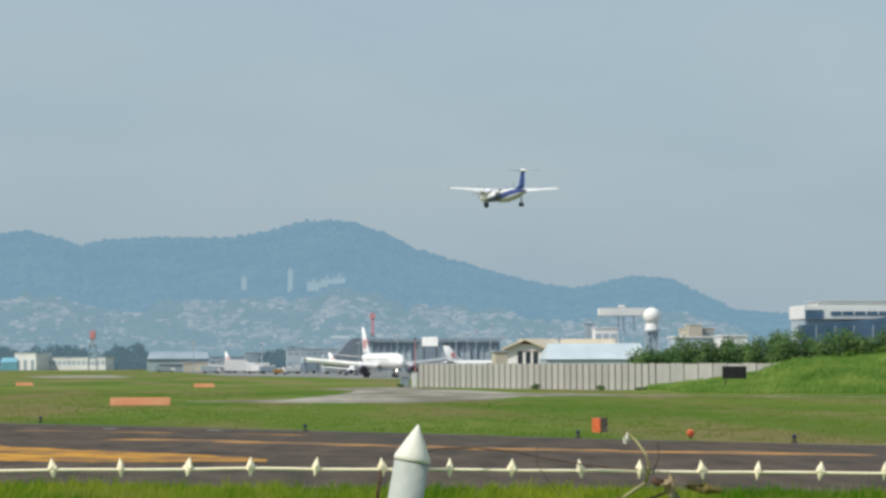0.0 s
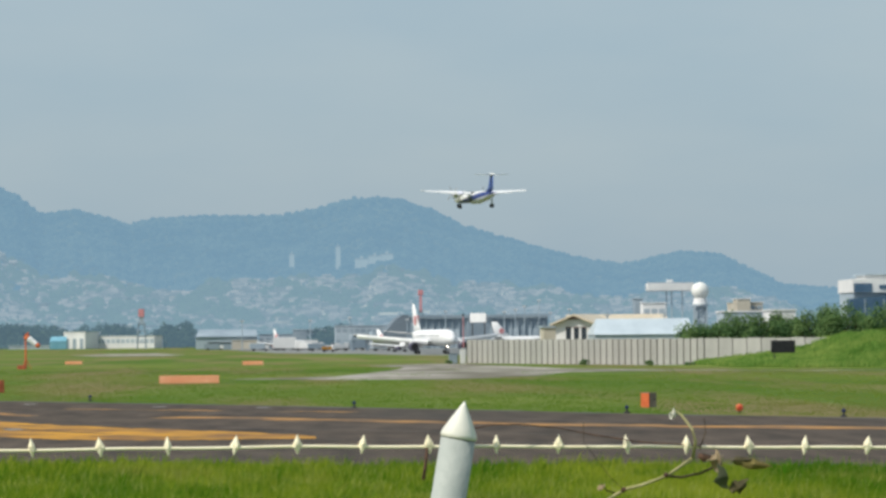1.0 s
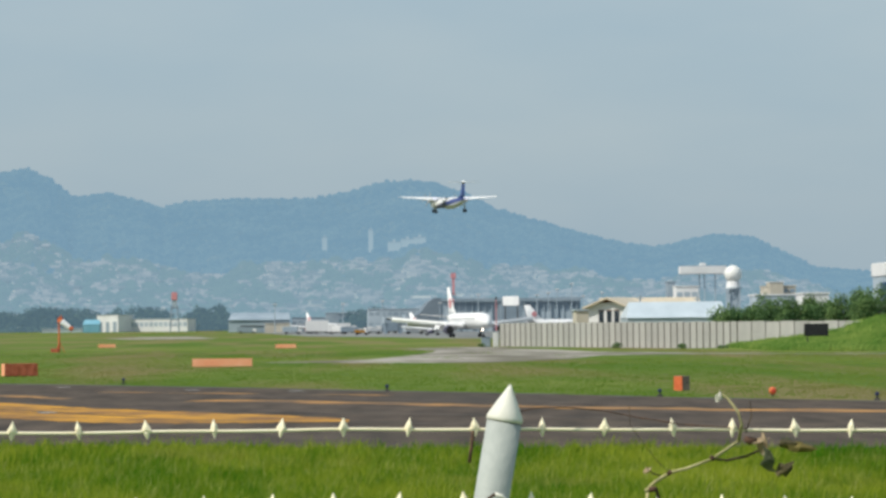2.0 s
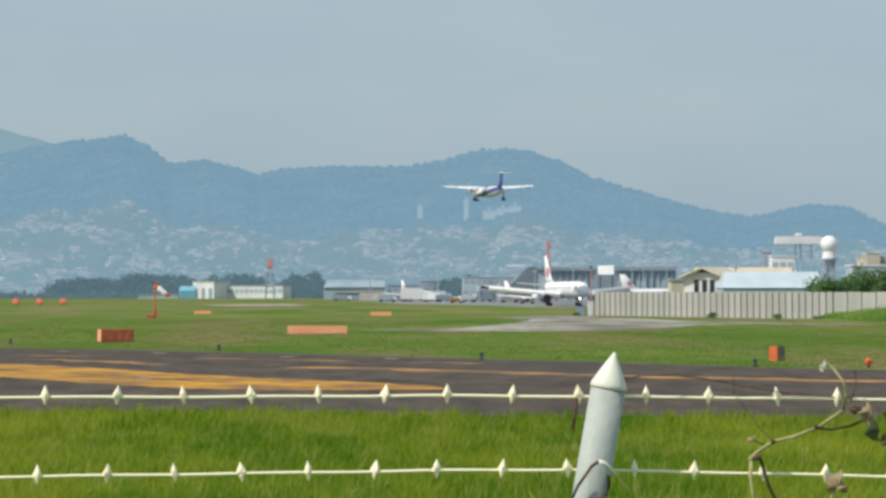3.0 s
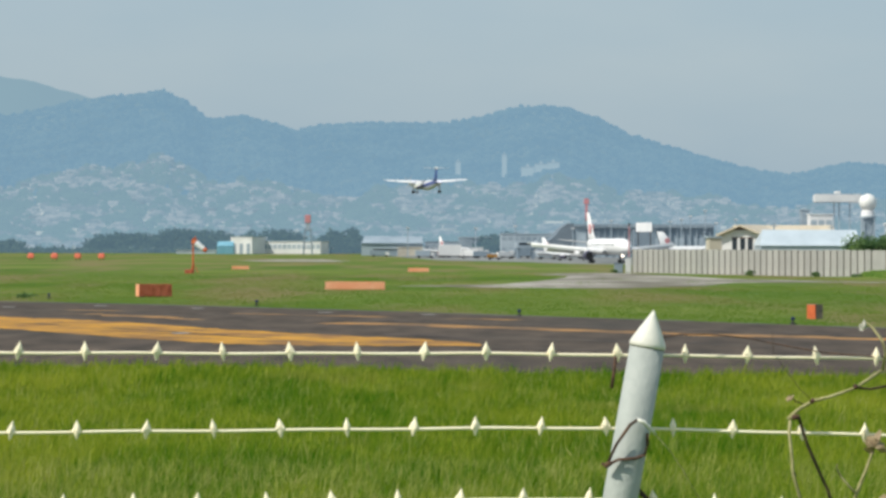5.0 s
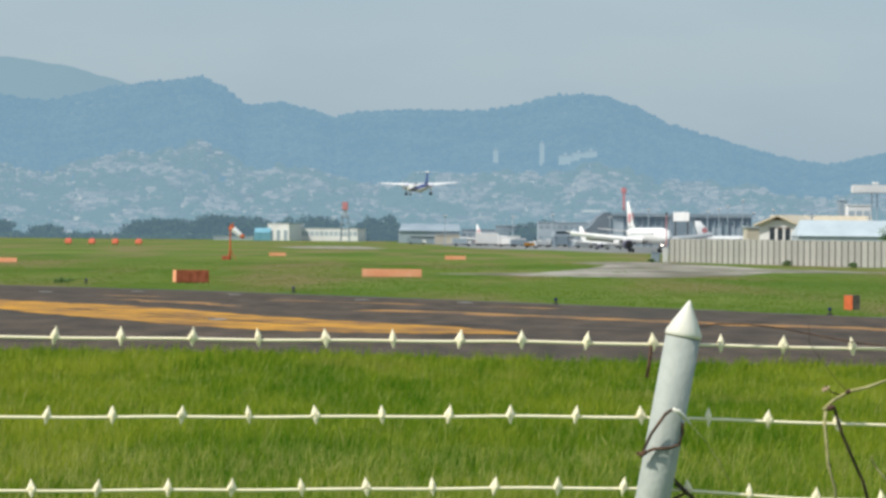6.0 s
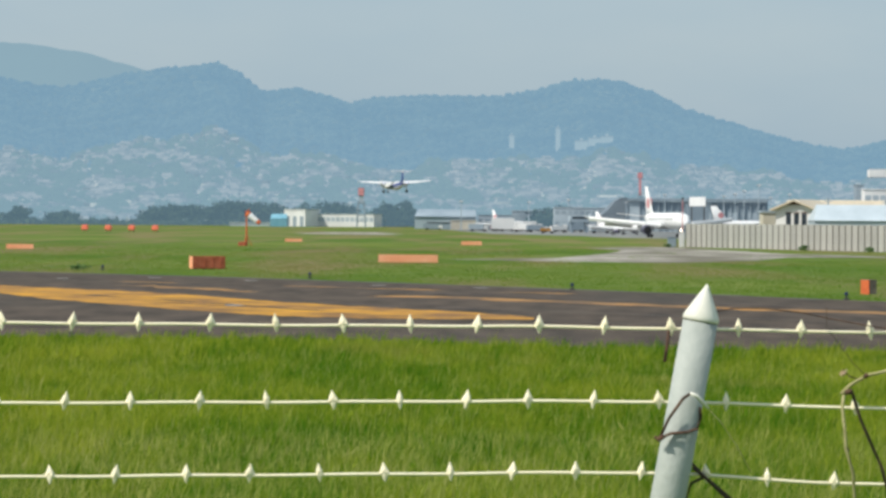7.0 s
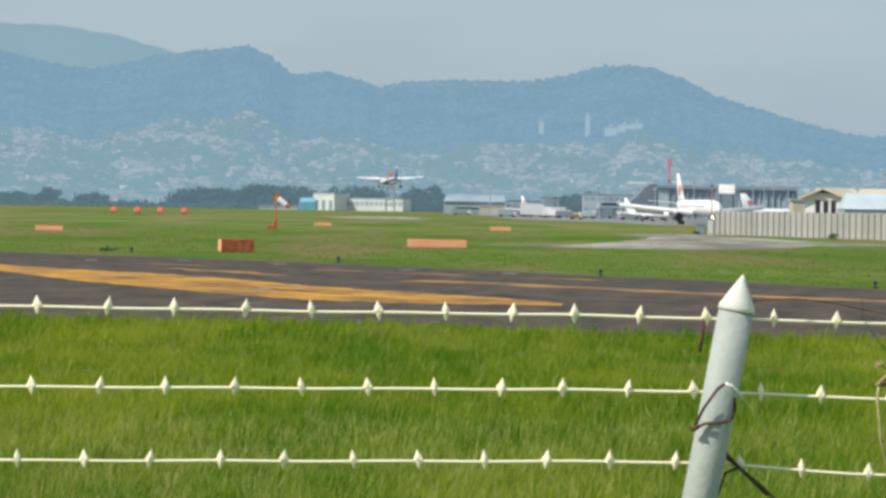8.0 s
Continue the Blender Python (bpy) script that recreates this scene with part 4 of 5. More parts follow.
def gable_hangar():
    """Old hangar: white gable wall with brown eaves and a long tan roof."""
    y = 672
    k = y / FOC
    base = at(531, 0, y - 4)
    ob = thing("hangar", pose(base.x, base.y, 0, 0, 0, -26), "old hangar with white gable and tan roof", "hangar", "airport buildings")
    w, ln, eave, apex = 4.5, 12.0, 5.2 + 24 * k, 5.2 + 38.5 * k
    part("wall", prism(B(), [(-w, 0), (w, 0), (w, eave), (0, apex - 0.4), (-w, eave)], 0, ln), M_WHITEWALL, ob)
    for s in (-1, 1):
        part("roof", prism(B(), [(0, apex), (s * w * 1.2, eave - 0.35), (s * w * 1.2, eave - 0.75), (0, apex - 0.38)], -1.4, ln + 1), M_TANROOF, ob)
    part("soffit", prism(B(), [(-w * 0.55, eave + 0.62), (w * 0.55, eave + 0.62), (0, apex - 0.42)], -0.4, -0.02), M_BROWN, ob)
    for x in (-1.6, 0.2, 1.9):
        wd = part("window", box(B(), x - 0.55, x + 0.55, -0.1, 0.2, eave - 4.2, eave - 1.2), M_GLASS, ob)
        part("frame", box(B(), x - 0.7, x + 0.7, -0.06, 0.1, eave - 1.18, eave - 0.95), M_BROWN, wd)
    part("side_band", box(B(), w + 0.02, w + 0.2, 0.5, ln - 0.5, eave - 3.4, eave - 0.9), M_BROWN, ob)


gable_hangar()
building("hangar", 512, 700, 38, 684, 13, M_BROWN, M_TANROOF, "long brown hangar with a tan sheet roof", "hangar", roof="slope")
building("workshop", 565, 742, 30, 640, 14, M_GREYWALL, M_BLUEROOF, "workshop with a pale blue sheet roof", roof="slope", group="airport buildings")

def radome():
    y = 1300
    c = at(754, 78, y)
    k = y / FOC
    ob = thing("radar_tower", pose(c.x, y, 0), "white radome on a grey lattice tower", "radar tower")
    bm = B()
    bmesh.ops.create_icosphere(bm, subdivisions=4, radius=15.5 * k, matrix=Matrix.Translation((0, 0, c.z)))
    part("radome", bm, M_RADOME, ob, smooth=True)
    part("neck", tube(B(), [(0, 0, c.z - 24 * k), (0, 0, c.z - 13 * k)], [13 * k, 11 * k], 16), M_WHITEWALL, ob)
    part("platform", tube(B(), [(0, 0, c.z - 27 * k), (0, 0, c.z - 24.1 * k)], 15 * k, 16), M_GREYWALL, ob)
    for x in (-2.4, 2.4):
        for q in (-2.4, 2.4):
            part("leg", tube(B(), [(x, q, -0.1), (x, q, c.z - 27 * k)], 0.35, 6), M_GREYWALL, ob)
    for i in range(5):
        z0 = (c.z - 27 * k) * i / 5
        part("brace", tube(B(), [(-2.4, -2.45, z0), (2.4, -2.45, z0 + (c.z - 27 * k) / 5)], 0.2, 6), M_GREYWALL, ob)
    part("shaft", box(B(), -1.6, 1.6, -1.6, 1.6, 0, c.z - 27.1 * k), M_GREYWALL, ob)


def slab_tower():
    y = 1320
    k = y / FOC
    c = at(700, 85, y)
    ob = thing("antenna_platform", pose(c.x, y, 0), "long pale platform on a slim dark column", "tower")
    part("deck", box(B(), -42 * k, 42 * k, -3, 3, c.z - 7 * k, c.z + 7 * k, 0.3), M_WHITEWALL, ob)
    part("cabin", box(B(), -5 * k, 5 * k, -2, 2, c.z + 7.02 * k, c.z + 13 * k, 0.2), M_WHITEWALL, ob)
    for x in (-6, 3, 22):
        part("column", tube(B(), [(x * k, 0, -0.1), (x * k, 0, c.z - 7 * k)], 0.26, 8), M_GREYWALL, ob)
    part("rail", box(B(), -42 * k, 42 * k, -3.1, -3.02, c.z + 7 * k, c.z + 8.5 * k), M_GREYWALL, ob)


def red_tower(az, top, y, w, label):
    c = at(az, top, y)
    ob = thing("antenna_tower", pose(c.x, y, 0), label, "tower", "antenna towers")
    for x in (-w, w):
        for q in (-w, w):
            part("leg", tube(B(), [(x * 1.5, q * 1.5, -0.1), (x, q, c.z * 0.66)], 0.35, 6), M_DARKWALL, ob)
    for i in range(4):
        part("deck", box(B(), -w * 1.3, w * 1.3, -w * 1.3, w * 1.3, c.z * (0.14 + 0.15 * i), c.z * (0.14 + 0.15 * i) + 0.6), M_DARKWALL, ob)
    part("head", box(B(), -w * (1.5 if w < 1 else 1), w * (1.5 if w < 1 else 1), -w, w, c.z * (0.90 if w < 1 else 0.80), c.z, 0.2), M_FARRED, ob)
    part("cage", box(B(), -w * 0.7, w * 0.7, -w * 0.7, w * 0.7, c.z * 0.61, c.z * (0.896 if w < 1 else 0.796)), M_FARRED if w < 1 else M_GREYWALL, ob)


radome()
slab_tower()
red_tower(-237, 54, 1860, 1.7, "red-headed antenna tower over far sheds")
red_tower(256, 84, 1700, 0.9, "slim red antenna mast behind the terminal")


def glass_office():
    y = 900
    k = y / FOC
    a = at(1022, 0, y)
    ob = thing("office", pose(a.x, y, 0), "white office building with blue glass lower wing", "building", "airport buildings")
    wz = lambda el: 5.2 + (el - 1) * k
    ln = 330 * k
    part("upper_floor", box(B(), 6 * k, ln, 0, 24, wz(73), wz(98), 0.2), M_WHITEWALL, ob)
    part("roof_house", box(B(), 34 * k, ln, 4, 20, wz(98.05), wz(105), 0.2), M_WHITEWALL, ob)
    part("roof", box(B(), 30 * k, ln, 3, 21, wz(105.05), wz(107)), M_GREYWALL, ob)
    part("end_glass", box(B(), 8 * k, 40 * k, -0.3, -0.03, wz(74), wz(90)), M_BLUEGLASS, ob)
    for i in range(12):
        x = (54 + 22 * i) * k
        part("window", box(B(), x, x + 19 * k, -0.25, -0.03, wz(80), wz(87)), M_BLUEGLASS, ob)
    bm = B()
    prism(bm, [(-2 * k, 0), (ln, 0), (ln, wz(82)), (150 * k, wz(76)), (60 * k, wz(67)), (-6 * k, wz(62))], -6, -0.5)
    part("glass_wing", bm, M_BLUEGLASS, ob)
    for i in range(9):
        x = (20 + 34 * i) * k
        part("mullion", box(B(), x, x + 0.25, -6.1, -6.01, 0, wz(62)), M_GREYWALL, ob)
    part("core", box(B(), 8 * k, ln, 1, 23, 0, wz(72.9)), M_GREYWALL, ob)


glass_office()


def light_mast(az, top, y):
    c = at(az, top, y)
    ob = thing("floodlight_mast", pose(c.x, y, 0), "slim pale floodlight mast over the apron", "lamp post", "floodlight masts")
    part("pole", tube(B(), [(0, 0, -0.1), (0, 0, c.z)], [0.3, 0.18], 8), M_GREYWALL, ob)
    part("head", box(B(), -0.9, 0.9, -0.4, 0.4, c.z, c.z + 0.7, 0.1), M_GREYWALL, ob)
    for x in (-0.55, 0.05, 0.55):
        part("lamp", box(B(), x - 0.2, x + 0.2, -0.55, -0.402, c.z + 0.1, c.z + 0.6), M_WHITEWALL, ob)


for az, top in ((130, 34), (232, 30), (300, 44), (404, 42), (424, 46), (440, 52), (466, 62), (486, 40), (520, 46), (-60, 30), (60, 30)):
    light_mast(az, top, 1420)
for az, top, y in ((588, 42, 660), (690, 40, 655)):
    c = at(az, top, y)
    ob = thing("utility_pole", pose(c.x, y, 0), "thin grey utility pole behind the wall", "pole", "utility poles")
    part("pole", tube(B(), [(0, 0, -0.1), (0, 0, c.z)], 0.16, 8), M_DARKWALL, ob)
    part("crossarm", box(B(), -0.8, 0.8, -0.08, 0.08, c.z - 0.8, c.z - 0.65), M_DARKWALL, ob)


# ---- apron vehicles ----
def truck(az, y, ln, hgt, mat, label, yaw):
    g = at(az, 0, y)
    ob = thing("service_truck", pose(g.x, y, 0, 0, 0, yaw), label, "truck", "apron vehicles")
    part("cargo_box", box(B(), -ln / 2, ln * 0.28, -1.2, 1.2, 0.9, hgt, 0.1), mat, ob)
    part("cab", box(B(), ln * 0.3, ln / 2, -1.1, 1.1, 0.6, hgt * 0.75, 0.2), M_WHITEWALL, ob)
    part("windscreen", box(B(), ln / 2 + 0.01, ln / 2 + 0.06, -0.95, 0.95, hgt * 0.42, hgt * 0.68), M_GLASS, ob)
    part("chassis", box(B(), -ln / 2, ln / 2 - 0.2, -0.9, 0.9, 0.45, 0.59), M_DARK, ob)
    for x in (-ln * 0.3, ln * 0.36):
        for q in (-1.05, 1.05):
            part("wheel", tube(B(), [(x, q - 0.15, 0.5), (x, q + 0.15, 0.5)], 0.5, 12), M_TYRE, ob)


for row in ((20, 1380, 13, 5.6, M_WHITEWALL, "large white high-loader truck on the apron", 0), (50, 1330, 8, 3.4, M_WHITEWALL, "white service truck on the apron", 160), (75, 1300, 9, 3.0, M_DARKWALL, "dark service truck on the apron", 10),
            (-30, 1330, 8, 3.2, M_GREYWALL, "grey service truck on the apron", 5), (92, 1180, 5, 2.0, M_YELLOW, "small yellow ramp tug on the apron", 0), (140, 1340, 10, 4.2, M_DARKWALL, "dark service truck on the apron", 190),
            (112, 1290, 7, 2.6, M_WHITEWALL, "white service van on the apron", 20), (126, 1360, 11, 3.8, M_GREYWALL, "grey catering truck on the apron", 175), (60, 1420, 12, 4.4, M_WHITEWALL, "white catering truck on the apron", 8), (-12, 1440, 9, 3.2, M_DARKWALL, "dark loader on the apron", 0), (186, 1250, 8, 3.4, M_GREYWALL, "grey loader on the apron", 12),
            (-110, 1460, 9, 3.0, M_DARKWALL, "dark service truck on the apron", 0), (5, 1400, 6, 2.4, M_RED, "small red tug on the apron", 0)):
    truck(*row)


def boarding_bridge(az, y, ln, label):
    g = at(az, 0, y)
    ob = thing("boarding_bridge", pose(g.x, y, 0, 0, 0, 12), label, "boarding bridge", "boarding bridges")
    part("tunnel", box(B(), -ln / 2, ln / 2, -1.6, 1.6, 4.2, 6.6, 0.2), M_GREYWALL, ob)
    part("head", box(B(), ln / 2 - 0.5, ln / 2 + 3, -2.2, 2.2, 3.8, 7.6, 0.3), M_GREYWALL, ob)
    for x in (-ln * 0.38, ln * 0.3):
        part("support", box(B(), x - 0.6, x + 0.6, -1, 1, 0, 4.196), M_DARKWALL, ob)
    part("window_strip", box(B(), -ln / 2 + 1, ln / 2 - 1, -1.68, -1.605, 5.6, 6.5), M_GLASS, ob)


boarding_bridge(150, 1300, 9, "white boarding bridge at the terminal")


# ---- aircraft ----
def body_ring(y, r, z, rz=None, n=18):
    return [Vector((r * math.cos(2 * math.pi * i / n), y, z + (rz or r) * math.sin(2 * math.pi * i / n))) for i in range(n)]


def foil(x, y, z, chord, thick, vertical=False, n=10):
    """Wing section: leading edge at y, running back."""
    pts = []
    for i in range(n):
        a = 2 * math.pi * i / n
        c = 0.5 - 0.5 * math.cos(a)
        t = thick * math.sin(a) * (1 - 0.55 * c)
        pts.append(Vector((x + t, y - c * chord, z)) if vertical else Vector((x, y - c * chord, z + t)))
    return pts


def band_paint(name, base, band, slope, offset, width):
    """White paint with one slanting band in the thing's own space."""
    m = bpy.data.materials.new(name)
    m.use_nodes = True
    n, l = m.node_tree.nodes, m.node_tree.links
    b = n["Principled BSDF"]
    b.inputs["Roughness"].default_value = 0.35
    co = n.new("ShaderNodeTexCoord")
    sp = n.new("ShaderNodeSeparateXYZ")
    l.new(co.outputs["Object"], sp.inputs[0])
    k = n.new("ShaderNodeMath")
    k.operation = "MULTIPLY_ADD"
    l.new(sp.outputs["Y"], k.inputs[0])
    k.inputs[1].default_value = slope
    l.new(sp.outputs["Z"], k.inputs[2])
    c = n.new("ShaderNodeMath")
    c.operation = "COMPARE"
    l.new(k.outputs[0], c.inputs[0])
    c.inputs[1].default_value, c.inputs[2].default_value = offset, width
    low = n.new("ShaderNodeMath")
    low.operation = "LESS_THAN"
    l.new(k.outputs[0], low.inputs[0])
    low.inputs[1].default_value = offset - width
    grime = n.new("ShaderNodeTexNoise")
    grime.inputs["Scale"].default_value = 0.6
    tint = n.new("ShaderNodeMix")
    tint.data_type = "RGBA"
    l.new(grime.outputs["Fac"], tint.inputs["Factor"])
    tint.inputs["A"].default_value, tint.inputs["B"].default_value = (*[v * 0.9 for v in base], 1), (*base, 1)
    mx = n.new("ShaderNodeMix")
    mx.data_type = "RGBA"
    l.new(c.outputs[0], mx.inputs["Factor"])
    belly = n.new("ShaderNodeMix")
    belly.data_type = "RGBA"
    l.new(low.outputs[0], belly.inputs["Factor"])
    l.new(tint.outputs["Result"], belly.inputs["A"])
    belly.inputs["B"].default_value = (0.60, 0.63, 0.80, 1)
    l.new(belly.outputs["Result"], mx.inputs["A"])
    mx.inputs["B"].default_value = (*band, 1)
    l.new(mx.outputs["Result"], b.inputs["Base Color"])
    return m


M_PROPBODY = band_paint("white_paint_with_blue_band", (0.80, 0.80, 0.79), (0.02, 0.04, 0.19), 0.115, 2.30, 0.66)
M_LANDING = lamp_glow("landing_lamp", (1.0, 0.86, 0.70), 9.0)


def wheel_leg(parent, x, y, top, radius, twin):
    leg = part("gear_leg", tube(B(), [(x, y, top), (x, y + 0.15, radius)], 0.14 if radius < 0.5 else 0.2, 8), M_JETGREY, parent)
    for q in (-twin, twin):
        part("wheel", tube(B(), [(x + q - 0.15, y + 0.15, radius), (x + q + 0.15, y + 0.15, radius)], radius, 14), M_TYRE, leg)
    return leg


def propeller_plane():
    ob = thing("propeller_airliner", pose(0, 0, 0), "white high-wing twin propeller airliner with blue tail", "airplane")
    st = [(15.6, 0.12, 2.25), (15.2, 0.5, 2.3), (14.2, 0.95, 2.45), (12.6, 1.27, 2.6), (10.5, 1.35, 2.65), (-6, 1.35, 2.65), (-8.9, 1.18, 2.8), (-11.9, 0.75, 3.15), (-14.5, 0.32, 3.5), (-15.6, 0.08, 3.6)]
    part("fuselage", loft(B(), [body_ring(y, r, z) for y, r, z in st]), M_PROPBODY, ob, smooth=True)
    for s in (-1, 1):
        bm = B()
        loft(bm, [foil(0, 2.0, 4.05, 3.0, 0.28), foil(s * 4.4, 1.95, 4.12, 2.9, 0.30), foil(s * 14.2, 1.2, 4.55, 1.15, 0.09)])
        w = part("wing", bm, M_JET, ob, smooth=True)
        for x0, x1, f in ((1.4, 3.7, 1.0), (5.1, 9.8, 0.9), (9.9, 13.6, 0.55)):
            drop = [[Vector((s * x, -0.7 - q * f * g, 4.05 - z * f * g + 0.036 * x)) for q, z in ((0, 0), (0.05, 0.17), (1.0, 0.8), (1.1, 0.7))] for x, g in ((x0, 1.0), (x1, 0.75))]
            part("flap", loft(B(), drop), M_JET, w)
        na = part("nacelle", loft(B(), [body_ring(y, r, z, rz) for y, r, z, rz in ((4.9, 0.35, 3.75, 0.4), (4.3, 0.62, 3.65, 0.75), (2.0, 0.68, 3.55, 0.85), (-1.5, 0.6, 3.5, 0.7), (-4.2, 0.2, 3.7, 0.25))]), M_BELLY, ob, smooth=True)
        for v in na.data.vertices:
            v.co.x += s * 4.4
        wheel_leg(ob, s * 4.4, -0.6, 3.2, 0.52, 0.3)
        part("gear_door", box(B(), s * 4.4 - 0.75, s * 4.4 - 0.70, -1.4, 0.4, 2.0, 3.1), M_JET, ob)
        bm = B()
        loft(bm, [foil(0, -12.9, 8.15, 1.9, 0.12), foil(s * 4.4, -13.6, 8.2, 1.0, 0.05)])
        part("tailplane", bm, M_JET, ob, smooth=True)
    bm = B()
    loft(bm, [foil(0, -8.3, 3.9, 6.0, 0.10, True), foil(0, -10.9, 4.9, 4.1, 0.16, True), foil(0, -12.5, 8.0, 2.7, 0.14, True)])
    part("fin", bm, M_JETBLUE, ob, smooth=True)
    part("fin_fairing", loft(B(), [body_ring(y, r, 8.2, n=10) for y, r in ((-12.2, 0.08), (-12.8, 0.32), (-14.6, 0.33), (-15.9, 0.08))]), M_JET, ob, smooth=True)
    part("belly_fairing", loft(B(), [body_ring(y, r, 1.75, n=12) for y, r in ((4.0, 0.2), (2.0, 0.75), (-4.0, 0.75), (-7.0, 0.2))]), M_BELLY, ob, smooth=True)
    wheel_leg(ob, 0, 12.0, 1.7, 0.32, 0.2)
    part("cockpit_window", loft(B(), [body_ring(13.9, 1.03, 2.75, 0.8, 12), body_ring(13.2, 1.14, 2.85, 0.85, 12)]), M_GLASS, ob)
    props = []
    for s in (-1, 1):
        bm = B()
        tube(bm, [(0, -0.2, 0), (0, 0.25, 0), (0, 0.6, 0)], [0.34, 0.3, 0.04], 10)
        for k in range(6):
            blade = loft(B(), [[Vector((w0, q, z)) for w0, q in ((-c, 0.02), (0, 0.06), (c, -0.02), (0, -0.06))] for z, c in ((0.25, 0.08), (1.2, 0.13), (2.05, 0.08))])
            blade.transform(Matrix.Rotation(k * math.pi / 3, 4, "Y"))
            me = bpy.data.meshes.new("blade")
            blade.to_mesh(me)
            blade.free()
            bm.from_mesh(me)
            bpy.data.meshes.remove(me)
        p = part("propeller", bm, M_JETGREY, ob)
        p.location = (s * 4.4, 5.1, 3.75)
        props.append(p)
    return ob, props


def jet(k, m, label, light, group):
    """Twin-jet airliner; k scales every measure."""
    ob = thing("jet_airliner", m, label, "airplane", group)
    V = lambda *a: tuple(v * k for v in a)
    st = [(27.2, 0.2, 4.3), (26.6, 1.0, 4.4), (25.0, 1.75, 4.65), (22.5, 2.35, 4.9), (19.5, 2.52, 5.0), (-11, 2.52, 5.0), (-17, 2.0, 5.4), (-23, 1.1, 6.0), (-27.3, 0.3, 6.4)]
    part("fuselage", loft(B(), [body_ring(*V(y, r, z), n=24) for y, r, z in st]), M_JET, ob, smooth=True)
    for s in (-1, 1):
        bm = B()
        loft(bm, [foil(*V(s * 1.8, 8.5, 3.7, 11.0, 1.15)), foil(*V(s * 8.2, 3.6, 4.3, 6.8, 0.75)), foil(*V(s * 23.3, -7.2, 6.1, 2.4, 0.13))])
        w = part("wing", bm, M_JET, ob, smooth=True)
        for x0, x1 in ((2.6, 7.4), (8.8, 16.5)):
            drop = [[Vector(V(s * x, q - 0.62 * x, z + 0.085 * x)) for q, z in ((0.6, 3.75), (0.6, 3.5), (-2.0, 2.1), (-2.2, 2.25))] for x in (x0, x1)]
            part("flap", loft(B(), drop), M_JET, w)
        slat = [[Vector(V(s * x, q - 0.70 * x, z + 0.105 * x)) for q, z in ((9.5, 3.95), (9.9, 3.3), (9.5, 2.6), (9.0, 3.2))] for x in (3.2, 22.5)]
        part("slat", loft(B(), slat), M_JET, w)
        track = part("flap_track", loft(B(), [body_ring(*V(y, r, 3.9), n=8) for y, r in ((0.5, 0.1), (-1.5, 0.35), (-5, 0.05))]), M_JETGREY, w)
        track.location = V(s * 11, -6, 0.2)
        en = part("engine", loft(B(), [body_ring(*V(y, r, 2.35), n=18) for y, r in ((9.9, 1.2), (9.5, 1.42), (7.5, 1.45), (5.0, 1.1), (3.6, 0.6))]), M_ENGINE, ob, smooth=True)
        en.location = V(s * 7.9, 0, 0)
        part("intake", loft(B(), [body_ring(*V(y, r, 2.35), n=18) for y, r in ((9.96, 1.12), (9.92, 1.14))]), M_BLACK, en)
        part("pylon", box(B(), *V(-0.2, 0.2, 3.0, 8.0, 3.4, 4.3)), M_JET, en)
        for q in (0.8, -0.8):
            wheel_leg(ob, s * 4.6 * k, (-1.2 + q) * k, 3.4 * k, 0.58 * k, 0.5 * k)
        bm = B()
        loft(bm, [foil(*V(s * 0.6, -20.2, 6.3, 6.0, 0.3)), foil(*V(s * 9.2, -25.6, 7.2, 2.2, 0.1))])
        part("tailplane", bm, M_JET, ob, smooth=True)
        part("cockpit_window", box(B(), *V(min(s * 0.1, s * 1.25), max(s * 0.1, s * 1.25), 24.6, 25.35, 5.55, 6.05), 0.1 * k), M_GLASS, ob)
        for i in range(26):
            x, y = s * 2.46 * k, (19 - 1.2 * i) * k
            part("window", box(B(), x - 0.06, x + 0.06, y - 0.14 * k, y + 0.14 * k, 5.4 * k, 5.8 * k), M_GLASS, ob)
    bm = B()
    loft(bm, [foil(*V(0, -14.5, 7.0, 11.0, 0.25), True), foil(*V(0, -17.6, 8.6, 8.2, 0.33), True), foil(*V(0, -24.2, 15.8, 3.4, 0.18), True)])
    fin = part("fin", bm, M_JET, ob, smooth=True)
    for s in (-1, 1):
        part("emblem", tube(B(), [V(s * 0.40, -21.6, 10.6), V(s * 0.5, -21.6, 10.6)], 1.6 * k, 20), M_FARRED, fin, "red disc emblem")
    nose = wheel_leg(ob, 0, 19.5 * k, 3.0 * k, 0.48 * k, 0.4 * k)
    if light:
        part("landing_lamp", tube(B(), [V(0, 19.75, 2.3), V(0, 20.0, 2.3)], 0.20 * k, 12), M_LANDING, nose, "lit white taxi lamp")
    return ob


prop_liner, propellers = propeller_plane()
taxi_jet = jet(1.0, pose(0, 0, 0), "white twin-jet airliner taxiing with its lamp lit", True, "jets")
p2 = at(412, 0, 1260)
jet(0.70, pose(p2.x + 11.5, 1262, 0, 0, 0, -75), "parked white jet with a red tail disc", False, "jets")
jet(0.52, pose(45.3, 1150, 0, 0, 0, 216), "small white parked jet behind the taxiing airliner", False, "jets")
p3 = at(22, 0, 1430)
jet(0.6, pose(p3.x, 1430, 0, 0, 0, 205), "parked white jet nosed in at the terminal", False, "jets")

# ---- fence at the bank ----
FY = 5.2


